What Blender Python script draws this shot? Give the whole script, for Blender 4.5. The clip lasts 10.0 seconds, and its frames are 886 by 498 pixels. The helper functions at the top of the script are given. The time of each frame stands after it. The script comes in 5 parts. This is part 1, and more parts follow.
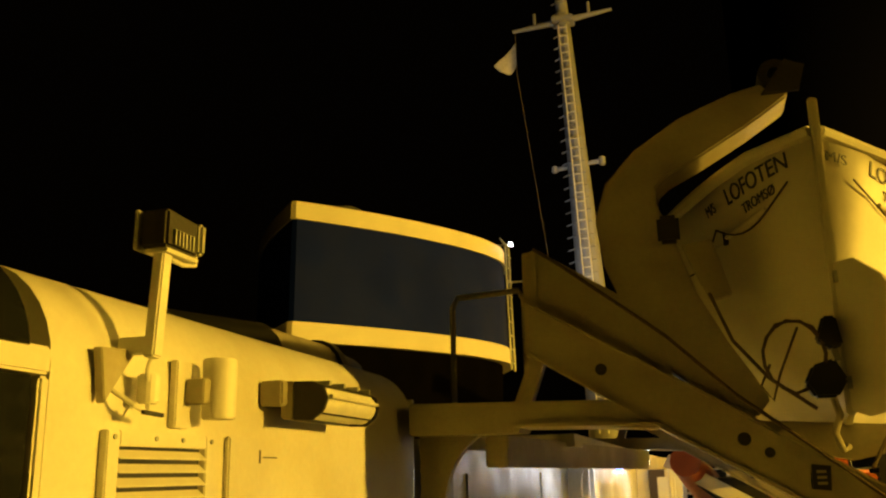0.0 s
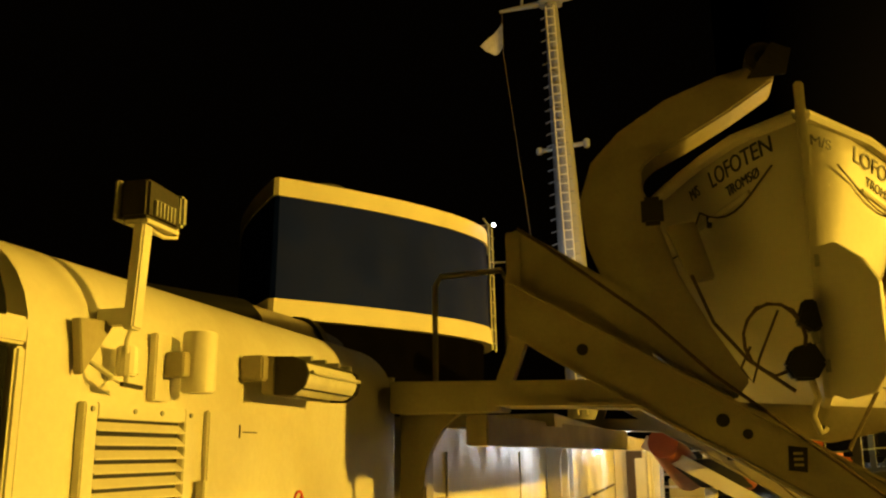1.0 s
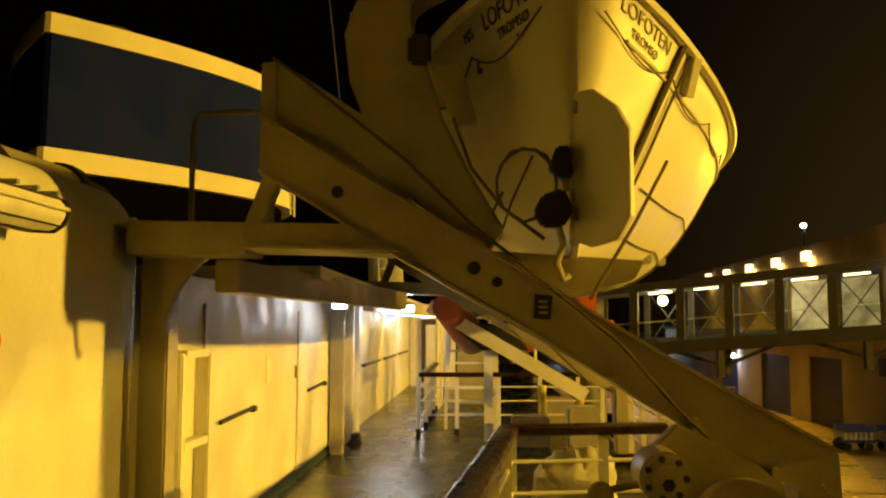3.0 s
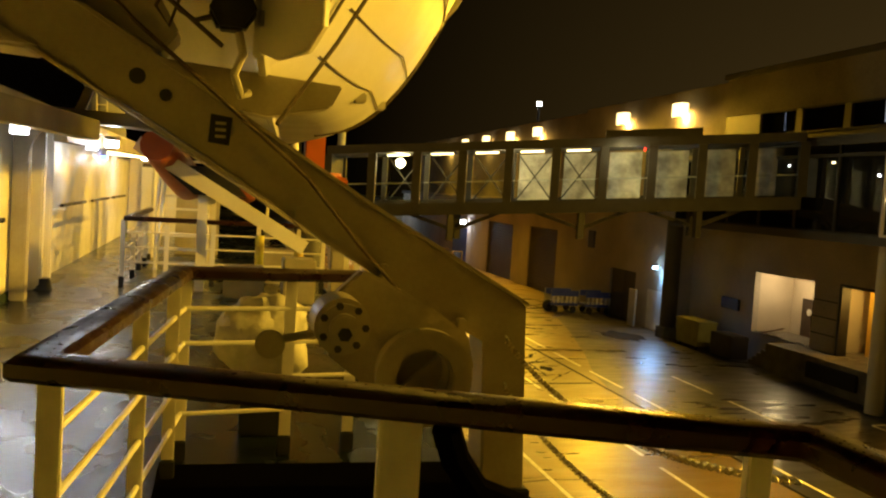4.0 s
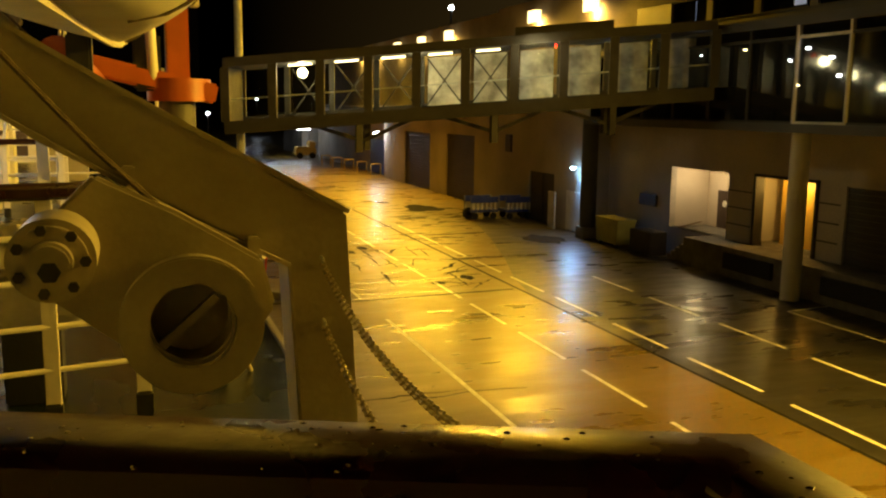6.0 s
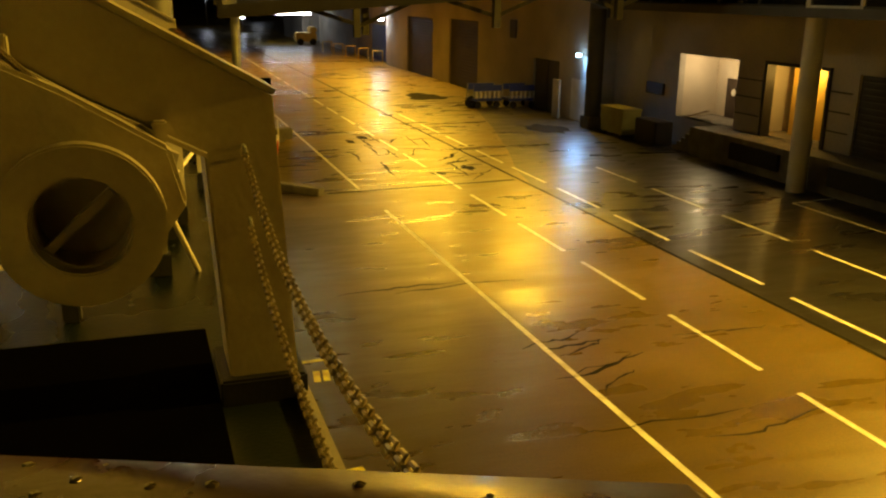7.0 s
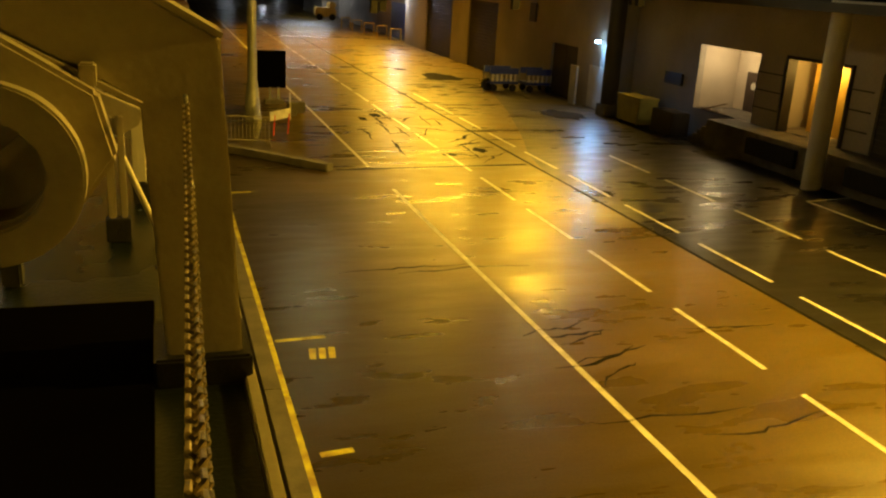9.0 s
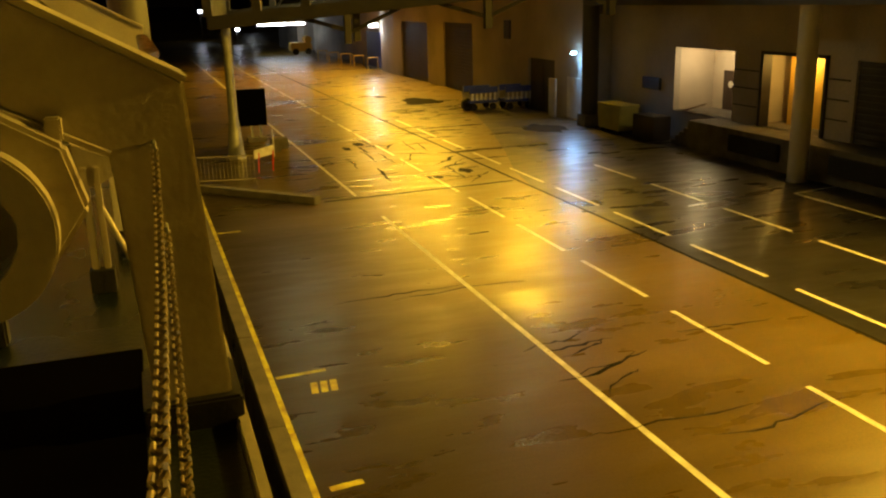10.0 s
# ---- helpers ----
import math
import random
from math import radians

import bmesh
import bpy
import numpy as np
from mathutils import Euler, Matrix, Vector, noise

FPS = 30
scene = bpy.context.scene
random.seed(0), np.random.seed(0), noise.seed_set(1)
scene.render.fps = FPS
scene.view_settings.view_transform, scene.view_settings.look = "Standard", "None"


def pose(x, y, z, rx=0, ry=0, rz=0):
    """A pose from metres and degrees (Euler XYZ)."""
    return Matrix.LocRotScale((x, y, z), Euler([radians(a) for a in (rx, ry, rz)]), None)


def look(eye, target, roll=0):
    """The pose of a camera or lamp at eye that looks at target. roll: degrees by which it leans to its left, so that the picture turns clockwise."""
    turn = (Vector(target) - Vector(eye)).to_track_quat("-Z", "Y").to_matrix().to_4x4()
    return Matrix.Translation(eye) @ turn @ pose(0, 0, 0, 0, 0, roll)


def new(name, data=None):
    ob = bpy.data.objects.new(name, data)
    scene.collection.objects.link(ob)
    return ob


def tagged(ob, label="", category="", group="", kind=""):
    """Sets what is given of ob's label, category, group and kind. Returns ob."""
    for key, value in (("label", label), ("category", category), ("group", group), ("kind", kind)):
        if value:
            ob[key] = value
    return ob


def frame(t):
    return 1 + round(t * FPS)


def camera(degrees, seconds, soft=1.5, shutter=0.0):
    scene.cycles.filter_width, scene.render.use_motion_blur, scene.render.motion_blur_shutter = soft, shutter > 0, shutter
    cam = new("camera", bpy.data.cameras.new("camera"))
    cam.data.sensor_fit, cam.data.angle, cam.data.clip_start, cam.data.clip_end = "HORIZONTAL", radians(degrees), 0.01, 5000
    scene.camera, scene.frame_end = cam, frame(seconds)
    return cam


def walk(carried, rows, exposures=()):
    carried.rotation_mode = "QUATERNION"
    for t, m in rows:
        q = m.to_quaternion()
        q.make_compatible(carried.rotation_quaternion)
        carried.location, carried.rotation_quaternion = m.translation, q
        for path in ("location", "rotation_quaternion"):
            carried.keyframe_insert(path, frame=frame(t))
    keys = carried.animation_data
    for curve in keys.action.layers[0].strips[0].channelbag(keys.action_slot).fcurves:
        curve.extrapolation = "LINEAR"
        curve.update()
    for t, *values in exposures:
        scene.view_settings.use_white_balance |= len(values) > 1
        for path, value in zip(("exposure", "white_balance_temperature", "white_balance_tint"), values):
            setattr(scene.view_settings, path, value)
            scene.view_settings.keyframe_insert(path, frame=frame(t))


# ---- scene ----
# ---------------- camera ----------------
cam = camera(53.4, 10.0, soft=2.2)
PATH = [
    (0, (-0.13, 0.136, 6.969), (-0.654, 2.0, 7.467), -1.3),
    (0.5, (-0.124, 0.139, 6.966), (-0.629, 2.013, 7.448), -0.9),
    (1, (-0.14, 0.155, 6.961), (-0.63, 2.04, 7.415), -0.6),
    (1.5, (-0.155, 0.173, 6.943), (-0.616, 2.072, 7.368), -0.9),
    (2, (-0.161, 0.234, 6.928), (-0.553, 2.159, 7.299), -1.4),
    (2.2, (-0.153, 0.277, 6.905), (-0.505, 2.214, 7.259), -1.7),
    (3.3, (0.231, 0.639, 6.789), (0.3, 2.636, 6.865), 1.5),
    (3.5, (0.276, 0.719, 6.762), (0.472, 2.71, 6.77), 2.4),
    (4, (0.452, 1.074, 6.708), (0.941, 3.01, 6.584), 3.7),
    (4.5, (0.696, 1.362, 6.653), (1.276, 3.268, 6.502), 4.0),
    (5, (0.835, 1.712, 6.620), (1.415, 3.620, 6.458), 2.6),
    (5.5, (0.982, 1.88, 6.614), (1.606, 3.766, 6.384), 1.1),
    (6, (1.183, 2.031, 6.568), (1.834, 3.895, 6.253), 0.7),
    (6.2, (1.251, 2.08, 6.556), (1.907, 3.933, 6.186), 0.6),
    (7.3, (1.553, 2.448, 6.477), (2.174, 4.258, 5.898), 0.8),
    (7.5, (1.582, 2.471, 6.468), (2.181, 4.294, 5.904), 1.7),
    (8, (1.659, 2.539, 6.439), (2.223, 4.387, 5.922), 4.5),
    (8.5, (1.696, 2.58, 6.404), (2.284, 4.413, 5.86), 4.6),
    (9, (1.703, 2.595, 6.401), (2.304, 4.407, 5.804), 3.3),
    (9.5, (1.734, 2.593, 6.396), (2.342, 4.409, 5.818), 1.1),
    (10, (1.741, 2.588, 6.4), (2.358, 4.41, 5.852), -1.5),
]
walk(cam, [(t, look(e, g, r)) for t, e, g, r in PATH])

# ---------------- world and lamps ----------------
world = bpy.data.worlds.new("night")
scene.world = world
world.use_nodes = True
world.node_tree.nodes["Background"].inputs[0].default_value = (1.0, 0.62, 0.25, 1)
world.node_tree.nodes["Background"].inputs[1].default_value = 0.0007
SODIUM = (1.0, 0.585, 0.048)
DEEP = (1.0, 0.54, 0.02)
COOL = (0.86, 0.92, 1.0)
WARM = (1.0, 0.74, 0.38)


def lamp(name, kind, at, aim, watts, colour, size=0.3, cone=120, blend=0.5):
    data = bpy.data.lights.new(name, kind)
    data.energy, data.color = watts, colour
    if kind == "AREA":
        data.size = size
    else:
        data.shadow_soft_size = size
    if kind == "SPOT":
        data.spot_size, data.spot_blend = radians(cone), blend
    ob = new(name, data)
    ob.matrix_world = look(at, aim)
    return ob


FLOODS = [43.3, 50.1, 65.0, 71.6, 78.6, 85.8, 92.6]      # along the terminal's roof edge
KEY = (22.05, 4.6, 10.45)
KEY_2 = (22.05, -5.0, 10.45)
KEY_3 = (22.05, 17.5, 10.45)
lamp("flood_key", "SPOT", (KEY[0] - 0.25, KEY[1], KEY[2]), (3, 7, 4), 29000, SODIUM, 0.2, 176, 0.6)
lamp("flood_key", "SPOT", (KEY_3[0] - 0.25, KEY_3[1], KEY_3[2]), (0, 8, 5), 11000, SODIUM, 0.3, 176, 0.6)
lamp("flood_key", "SPOT", (KEY_2[0] - 0.25, KEY_2[1], KEY_2[2]), (0, 3, 6), 900, SODIUM, 0.3, 120)
for i, y in enumerate(FLOODS):
    near = y < 60
    lamp("flood_lamp", "SPOT", (23.05, y, 11.9), (8.0, y - 18, 0) if near else (11.0, y - 4, 0), 6500 if near else 12000, DEEP, 0.3, 128, 1.0)
    lamp("flood_spill", "POINT", (23.5, y, 11.5), (10, y, 0), 650 if near else 420, (1.0, 0.55, 0.10), 0.1)
lamp("door_lamp", "SPOT", (23.35, 44.4, 3.3), (20.0, 40.5, 0), 400, (0.25, 0.55, 1.0), 0.25, 150)
lamp("alcove_lamp", "POINT", (25.6, 36.2, 3.6), (25.6, 36, 0), 85, WARM, 0.1)
lamp("yellow_bay_lamp", "POINT", (25.7, 30.4, 3.7), (25.6, 30, 0), 110, (1, 0.6, 0.12), 0.1)
lamp("gate_lamp", "SPOT", (23.0, 84.6, 4.0), (20, 82, 0), 130, COOL, 0.15, 160)
PASSAGE = [(-1.45, 10.2), (-0.9, 12.6), (-1.4, 14.6), (-1.2, 21.0)]      # lamps under the promenade overhead
lamp("passage_lamp", "SPOT", (-1.40, 10.2, 6.98), (-0.1, 5.2, 5.25), 45, COOL, 0.06, 52)
for (x, y), w in zip(PASSAGE, (0.8, 10, 6, 16)):
    lamp("passage_lamp", "POINT", (x, y, 6.93), (0, 0, 0), w, COOL, 0.08)
lamp("funnel_lamp", "SPOT", (-3.2, 18.7, 10.95), (-3.0, 26.9, 15.5), 900, COOL, 0.08, 100, 0.8)
for k in range(3):
    lamp("bridge_tube", "POINT", (7.6 + 4.0 * k, 37.6 - 2.35 * k, 7.9 + 0.42 * k), (0, 0, 0), 150, (1.0, 0.85, 0.42), 0.2)

# ---------------- materials ----------------


def mat(name, base, rough=0.5, metal=0.0, scale=4.0, vary=0.25, bump=0.05, fine=60.0, dirt=None, wet=0.0, coat=0.0, emit=0.0, island=False, spec=0.5):
    m = bpy.data.materials.new(name)
    m.use_nodes = True
    nt = m.node_tree
    b = nt.nodes["Principled BSDF"]
    tc = nt.nodes.new("ShaderNodeNewGeometry")

    def noise_at(s, detail=5):
        n = nt.nodes.new("ShaderNodeTexNoise")
        n.inputs["Scale"].default_value, n.inputs["Detail"].default_value = s, detail
        nt.links.new(tc.outputs["Position"], n.inputs["Vector"])
        return n.outputs["Fac"]

    def ramp(src, p0, c0, p1, c1):
        r = nt.nodes.new("ShaderNodeValToRGB")
        r.color_ramp.elements[0].position, r.color_ramp.elements[1].position = p0, p1
        r.color_ramp.elements[0].color, r.color_ramp.elements[1].color = (*c0, 1), (*c1, 1)
        nt.links.new(src, r.inputs[0])
        return r.outputs[0]

    big, small = noise_at(scale), noise_at(fine, 3)
    dark = dirt or tuple(c * (1 - vary) for c in base)
    col = ramp(big, 0.33, dark, 0.62, base)
    mix = nt.nodes.new("ShaderNodeMix")
    mix.data_type, mix.blend_type = "RGBA", "MULTIPLY"
    mix.inputs["Factor"].default_value = min(1, vary * 1.3)
    nt.links.new(col, mix.inputs["A"])
    nt.links.new(ramp(small, 0.25, (0.55,) * 3, 0.7, (1,) * 3), mix.inputs["B"])
    nt.links.new(mix.outputs["Result"], b.inputs["Base Color"])
    b.inputs["Metallic"].default_value = metal
    b.inputs["Specular IOR Level"].default_value = spec
    b.inputs["Coat Weight"].default_value = coat
    b.inputs["Coat Roughness"].default_value = 0.12
    lo = rough * (1 - wet)
    nt.links.new(ramp(noise_at(scale * 1.7 + 0.3), 0.38, (lo,) * 3, 0.62, (min(1, rough * 1.15),) * 3), b.inputs["Roughness"])
    if bump:
        bp = nt.nodes.new("ShaderNodeBump")
        bp.inputs["Strength"].default_value, bp.inputs["Distance"].default_value = min(1, bump * 4), 0.01
        nt.links.new(small, bp.inputs["Height"])
        nt.links.new(bp.outputs[0], b.inputs["Normal"])
    if emit:
        b.inputs["Emission Color"].default_value = (*base, 1)
        b.inputs["Emission Strength"].default_value = emit
    return m


def glass_mat(name, tint=(0.9, 0.95, 0.95), rough=0.03):
    m = bpy.data.materials.new(name)
    m.use_nodes = True
    b = m.node_tree.nodes["Principled BSDF"]
    b.inputs["Base Color"].default_value = (*tint, 1)
    b.inputs["Transmission Weight"].default_value = 1
    b.inputs["Roughness"].default_value = rough
    b.inputs["IOR"].default_value = 1.02
    return m


def ground_mat(name, base, dirt, dry, wetr, grain, stretch=(0.3, 1.0), edge=None, wave=0.3):
    """Wet paving: soft stains and sheets of water drawn out in one direction; edge: a darker strip that ends about
    there in x.
    """
    m = bpy.data.materials.new(name)
    m.use_nodes = True
    nt = m.node_tree
    b = nt.nodes["Principled BSDF"]
    geo = nt.nodes.new("ShaderNodeNewGeometry")
    mp = nt.nodes.new("ShaderNodeMapping")
    mp.inputs["Scale"].default_value = (*stretch, 1)
    nt.links.new(geo.outputs["Position"], mp.inputs[0])

    def noise_at(scale, detail, distort=0.0, plain=False):
        n = nt.nodes.new("ShaderNodeTexNoise")
        n.inputs["Scale"].default_value, n.inputs["Detail"].default_value, n.inputs["Distortion"].default_value = scale, detail, distort
        nt.links.new(geo.outputs["Position"] if plain else mp.outputs[0], n.inputs["Vector"])
        return n.outputs["Fac"]

    def span(src, a, c, lo, hi):
        r = nt.nodes.new("ShaderNodeMapRange")
        r.interpolation_type = "SMOOTHSTEP"
        for key, v in zip(("From Min", "From Max", "To Min", "To Max"), (a, c, lo, hi)):
            r.inputs[key].default_value = v
        nt.links.new(src, r.inputs["Value"])
        return r.outputs[0]

    def calc(op, u, v):
        n = nt.nodes.new("ShaderNodeMath")
        n.operation = op
        for k, w in enumerate((u, v)):
            if isinstance(w, (int, float)):
                n.inputs[k].default_value = w
            else:
                nt.links.new(w, n.inputs[k])
        return n.outputs[0]

    def blend(kind, f, u, v):
        n = nt.nodes.new("ShaderNodeMix")
        n.data_type, n.blend_type = "RGBA", kind
        for key, w in (("Factor", f), ("A", u), ("B", v)):
            if isinstance(w, tuple):
                n.inputs[key].default_value = (*w, 1)
            elif isinstance(w, float):
                n.inputs[key].default_value = w
            else:
                nt.links.new(w, n.inputs[key])
        return n.outputs["Result"]

    broad, mid, fine = noise_at(0.28, 3, 0.2), noise_at(1.9, 3.2, 0.2), noise_at(grain, 4, 0, True)
    stain = calc("ADD", calc("MULTIPLY", broad, 0.75), calc("MULTIPLY", mid, 0.25))
    clean = span(stain, -0.1, 0.8, 0.0, 1.0)
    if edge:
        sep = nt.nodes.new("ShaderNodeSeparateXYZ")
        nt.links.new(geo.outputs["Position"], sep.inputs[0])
        tone = span(calc("ADD", sep.outputs["X"], calc("MULTIPLY", calc("SUBTRACT", broad, 0.5), 7.0)), edge - 3.0, edge + 4.0, 0.1, 1.0)
        clean = calc("MULTIPLY", clean, tone)
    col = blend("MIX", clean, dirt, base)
    speck = nt.nodes.new("ShaderNodeValToRGB")
    speck.color_ramp.elements[0].position, speck.color_ramp.elements[1].position = 0.3, 0.65
    speck.color_ramp.elements[0].color, speck.color_ramp.elements[1].color = (0.62, 0.62, 0.62, 1), (1, 1, 1, 1)
    nt.links.new(fine, speck.inputs[0])
    nt.links.new(blend("MULTIPLY", 0.7, col, speck.outputs[0]), b.inputs["Base Color"])
    film = calc("ADD", calc("MULTIPLY", broad, 0.45), calc("MULTIPLY", mid, 0.55))
    nt.links.new(span(film, 0.31, 0.69, wetr, dry), b.inputs["Roughness"])
    b.inputs["Specular IOR Level"].default_value = 0.55
    ripple = nt.nodes.new("ShaderNodeBump")
    ripple.inputs["Strength"].default_value, ripple.inputs["Distance"].default_value = wave, 0.03
    nt.links.new(mid, ripple.inputs["Height"])
    rough = nt.nodes.new("ShaderNodeBump")
    rough.inputs["Strength"].default_value, rough.inputs["Distance"].default_value = 0.35, 0.006
    nt.links.new(fine, rough.inputs["Height"])
    nt.links.new(ripple.outputs[0], rough.inputs["Normal"])
    nt.links.new(rough.outputs[0], b.inputs["Normal"])
    return m


PAINT = mat("ship_white_paint", (0.78, 0.76, 0.70), 0.5, scale=1.6, vary=0.10, bump=0.015, fine=35, dirt=(0.66, 0.62, 0.53), wet=0.4)
PAINT_OLD = mat("davit_cream_paint", (0.40, 0.365, 0.275), 0.45, scale=2.2, vary=0.16, bump=0.03, fine=45, dirt=(0.30, 0.265, 0.19), wet=0.3)
BOAT = mat("boat_white_gelcoat", (0.58, 0.56, 0.50), 0.5, scale=1.3, vary=0.08, bump=0.008, fine=30, dirt=(0.58, 0.55, 0.47), wet=0.3)
WOOD = mat("varnished_handrail", (0.024, 0.007, 0.003), 0.38, scale=5, vary=0.35, bump=0.02, fine=45, wet=0.35, coat=0.05, spec=0.35)
DECK = ground_mat("green_wet_deck_paint", (0.010, 0.015, 0.010), (0.005, 0.007, 0.005), 0.34, 0.15, 60, (1.2, 0.8))
GREEN = mat("green_skirting", (0.02, 0.05, 0.035), 0.4, scale=3, vary=0.3)
BLACK = mat("black_paint", (0.012, 0.012, 0.012), 0.45, scale=3, vary=0.3)
MATT_BLACK = mat("matt_black", (0.003, 0.0025, 0.002), 1.0, scale=3, vary=0.3, bump=0, spec=0.0)
RUBBER = mat("black_rubber", (0.015, 0.014, 0.013), 0.7, scale=8, vary=0.3)
ROPE = mat("dark_rope", (0.12, 0.09, 0.05), 0.85, scale=30, vary=0.4, bump=0.2, fine=250)
CHAIN = mat("galvanised_chain", (0.42, 0.36, 0.24), 0.35, metal=0.8, scale=25, vary=0.4)
STEEL = mat("galvanised_steel", (0.42, 0.43, 0.42), 0.45, metal=0.5, scale=3, vary=0.25)
FUNNEL_BLUE = mat("funnel_blue_paint", (0.0012, 0.0085, 0.15), 0.65, scale=0.7, vary=0.2, bump=0.02, spec=0.1)
FUNNEL_CREAM = mat("funnel_cream_paint", (0.75, 0.70, 0.55), 0.45, scale=1, vary=0.12)
ORANGE = mat("orange_paint", (0.42, 0.095, 0.012), 0.4, scale=3, vary=0.2)
RED = mat("red_print", (0.6, 0.03, 0.02), 0.5, vary=0.1)
TARP = mat("grey_tarpaulin", (0.55, 0.52, 0.42), 0.6, scale=5, vary=0.25, bump=0.1, fine=25)
LETTER = mat("black_lettering", (0.02, 0.02, 0.02), 0.5, vary=0.1)
DARKGLASS = mat("dark_window_glass", (0.012, 0.013, 0.013), 0.06, scale=2, vary=0.1, bump=0, spec=0.7)
MASTP = mat("mast_paint", (0.28, 0.275, 0.265), 0.5, scale=1, vary=0.2)
ASPHALT = ground_mat("wet_asphalt", (0.026, 0.023, 0.019), (0.016, 0.015, 0.013), 0.48, 0.24, 22)
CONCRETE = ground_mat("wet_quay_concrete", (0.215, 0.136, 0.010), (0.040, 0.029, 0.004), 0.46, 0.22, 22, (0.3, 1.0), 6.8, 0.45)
KERB = mat("concrete_kerb", (0.20, 0.18, 0.15), 0.7, scale=2, vary=0.35, bump=0.12, fine=40)
LINE = mat("white_road_paint", (0.86, 0.84, 0.78), 0.5, scale=3, vary=0.2, bump=0.05, dirt=(0.6, 0.57, 0.5))
YELLOW = mat("yellow_road_paint", (0.80, 0.76, 0.05), 0.5, scale=3, vary=0.35, bump=0.05, dirt=(0.4, 0.28, 0.04))
PATCH = mat("tar_patch", (0.014, 0.013, 0.012), 0.9, scale=2, vary=0.3, bump=0.15, spec=0.12)
RENDERED = mat("terminal_concrete", (0.54, 0.49, 0.41), 0.8, scale=0.35, vary=0.25, bump=0.06, fine=12)
# darker copy of the terminal render, its colour offsetting the flood spill
UPPER = mat("dimmed_upper_render", (0.29, 0.255, 0.20), 0.85, scale=0.4, vary=0.3, bump=0.05, fine=10)
BEIGE = mat("alcove_beige_wall", (0.62, 0.54, 0.42), 0.7, scale=0.8, vary=0.12)
CLAD = mat("dark_cladding", (0.07, 0.065, 0.06), 0.5, scale=0.6, vary=0.3)
DARKMETAL = mat("dark_bridge_steel", (0.04, 0.036, 0.03), 0.55, metal=0.2, scale=1.5, vary=0.3)
SHUTTER = mat("roller_shutter", (0.08, 0.075, 0.07), 0.5, metal=0.3, scale=1, vary=0.25)
YDOOR = mat("yellow_dock_door", (0.75, 0.50, 0.10), 0.5, scale=1, vary=0.15)
BROWN = mat("brown_door", (0.06, 0.038, 0.025), 0.5, scale=2, vary=0.25)
CREAMPOST = mat("round_pillar_paint", (0.7, 0.66, 0.56), 0.6, scale=1, vary=0.12)
BIN = mat("yellow_green_bin", (0.38, 0.36, 0.08), 0.5, scale=2, vary=0.2)
BLUE = mat("blue_cart_paint", (0.05, 0.08, 0.4), 0.4, scale=2, vary=0.2)
WOODPAL = mat("pallet_wood", (0.35, 0.25, 0.14), 0.8, scale=4, vary=0.3)
WATER = mat("harbour_water", (0.01, 0.012, 0.013), 0.08, scale=0.6, vary=0.2, bump=0.1, fine=2)
GLOW_S = mat("sodium_lens", (1.0, 0.78, 0.36), 0.3, vary=0, bump=0, emit=3)
GLOW_C = mat("cool_lens", (0.9, 0.95, 1.0), 0.3, vary=0, bump=0, emit=25)
GLOW_D = mat("pale_blue_lens", (0.42, 0.72, 1.0), 0.3, vary=0, bump=0, emit=20)
COVER = mat("dark_boat_cover_cloth", (0.035, 0.02, 0.009), 0.85, scale=4, vary=0.4, bump=0.1, fine=30)
GLOW_W = mat("warm_tube", (1.0, 0.8, 0.4), 0.3, vary=0, bump=0, emit=6)
GLOW_B = mat("blue_lens", (0.1, 0.2, 1.0), 0.3, vary=0, bump=0, emit=6)
GLOW_R = mat("red_lens", (1.0, 0.05, 0.02), 0.3, vary=0, bump=0, emit=4)
LITWIN = mat("lit_office_pane", (0.55, 0.6, 0.75), 0.3, vary=0.3, scale=2, bump=0, emit=0.35)
CLEAR = glass_mat("clear_glass")
DROP = mat("water_drop", (0.05, 0.04, 0.03), 0.03, vary=0, bump=0, spec=1.0)
PANELS = mat("bridge_back_panel", (0.66, 0.62, 0.55), 0.6, scale=1.1, vary=0.5, fine=5, dirt=(0.22, 0.20, 0.17))


def haze_mat():
    """Faint town glow on low cloud, fading upwards and away from the quay side."""
    m = bpy.data.materials.new("night_haze")
    m.use_nodes = True
    nt = m.node_tree
    nt.nodes.clear()
    geo = nt.nodes.new("ShaderNodeNewGeometry")
    sep = nt.nodes.new("ShaderNodeSeparateXYZ")
    nt.links.new(geo.outputs["Position"], sep.inputs[0])
    up = nt.nodes.new("ShaderNodeMapRange")
    up.inputs["From Min"].default_value, up.inputs["From Max"].default_value = 620, 60
    nt.links.new(sep.outputs["Z"], up.inputs["Value"])
    side = nt.nodes.new("ShaderNodeMapRange")
    side.inputs["From Min"].default_value, side.inputs["From Max"].default_value = 120, 760
    nt.links.new(sep.outputs["X"], side.inputs["Value"])
    mul = nt.nodes.new("ShaderNodeMath")
    mul.operation = "MULTIPLY"
    nt.links.new(up.outputs[0], mul.inputs[0])
    nt.links.new(side.outputs[0], mul.inputs[1])
    gain = nt.nodes.new("ShaderNodeMath")
    gain.operation = "MULTIPLY"
    gain.inputs[1].default_value = 0.05
    nt.links.new(mul.outputs[0], gain.inputs[0])
    em = nt.nodes.new("ShaderNodeEmission")
    em.inputs[0].default_value = (1.0, 0.60, 0.16, 1)
    nt.links.new(gain.outputs[0], em.inputs[1])
    out = nt.nodes.new("ShaderNodeOutputMaterial")
    nt.links.new(em.outputs[0], out.inputs[0])
    return m


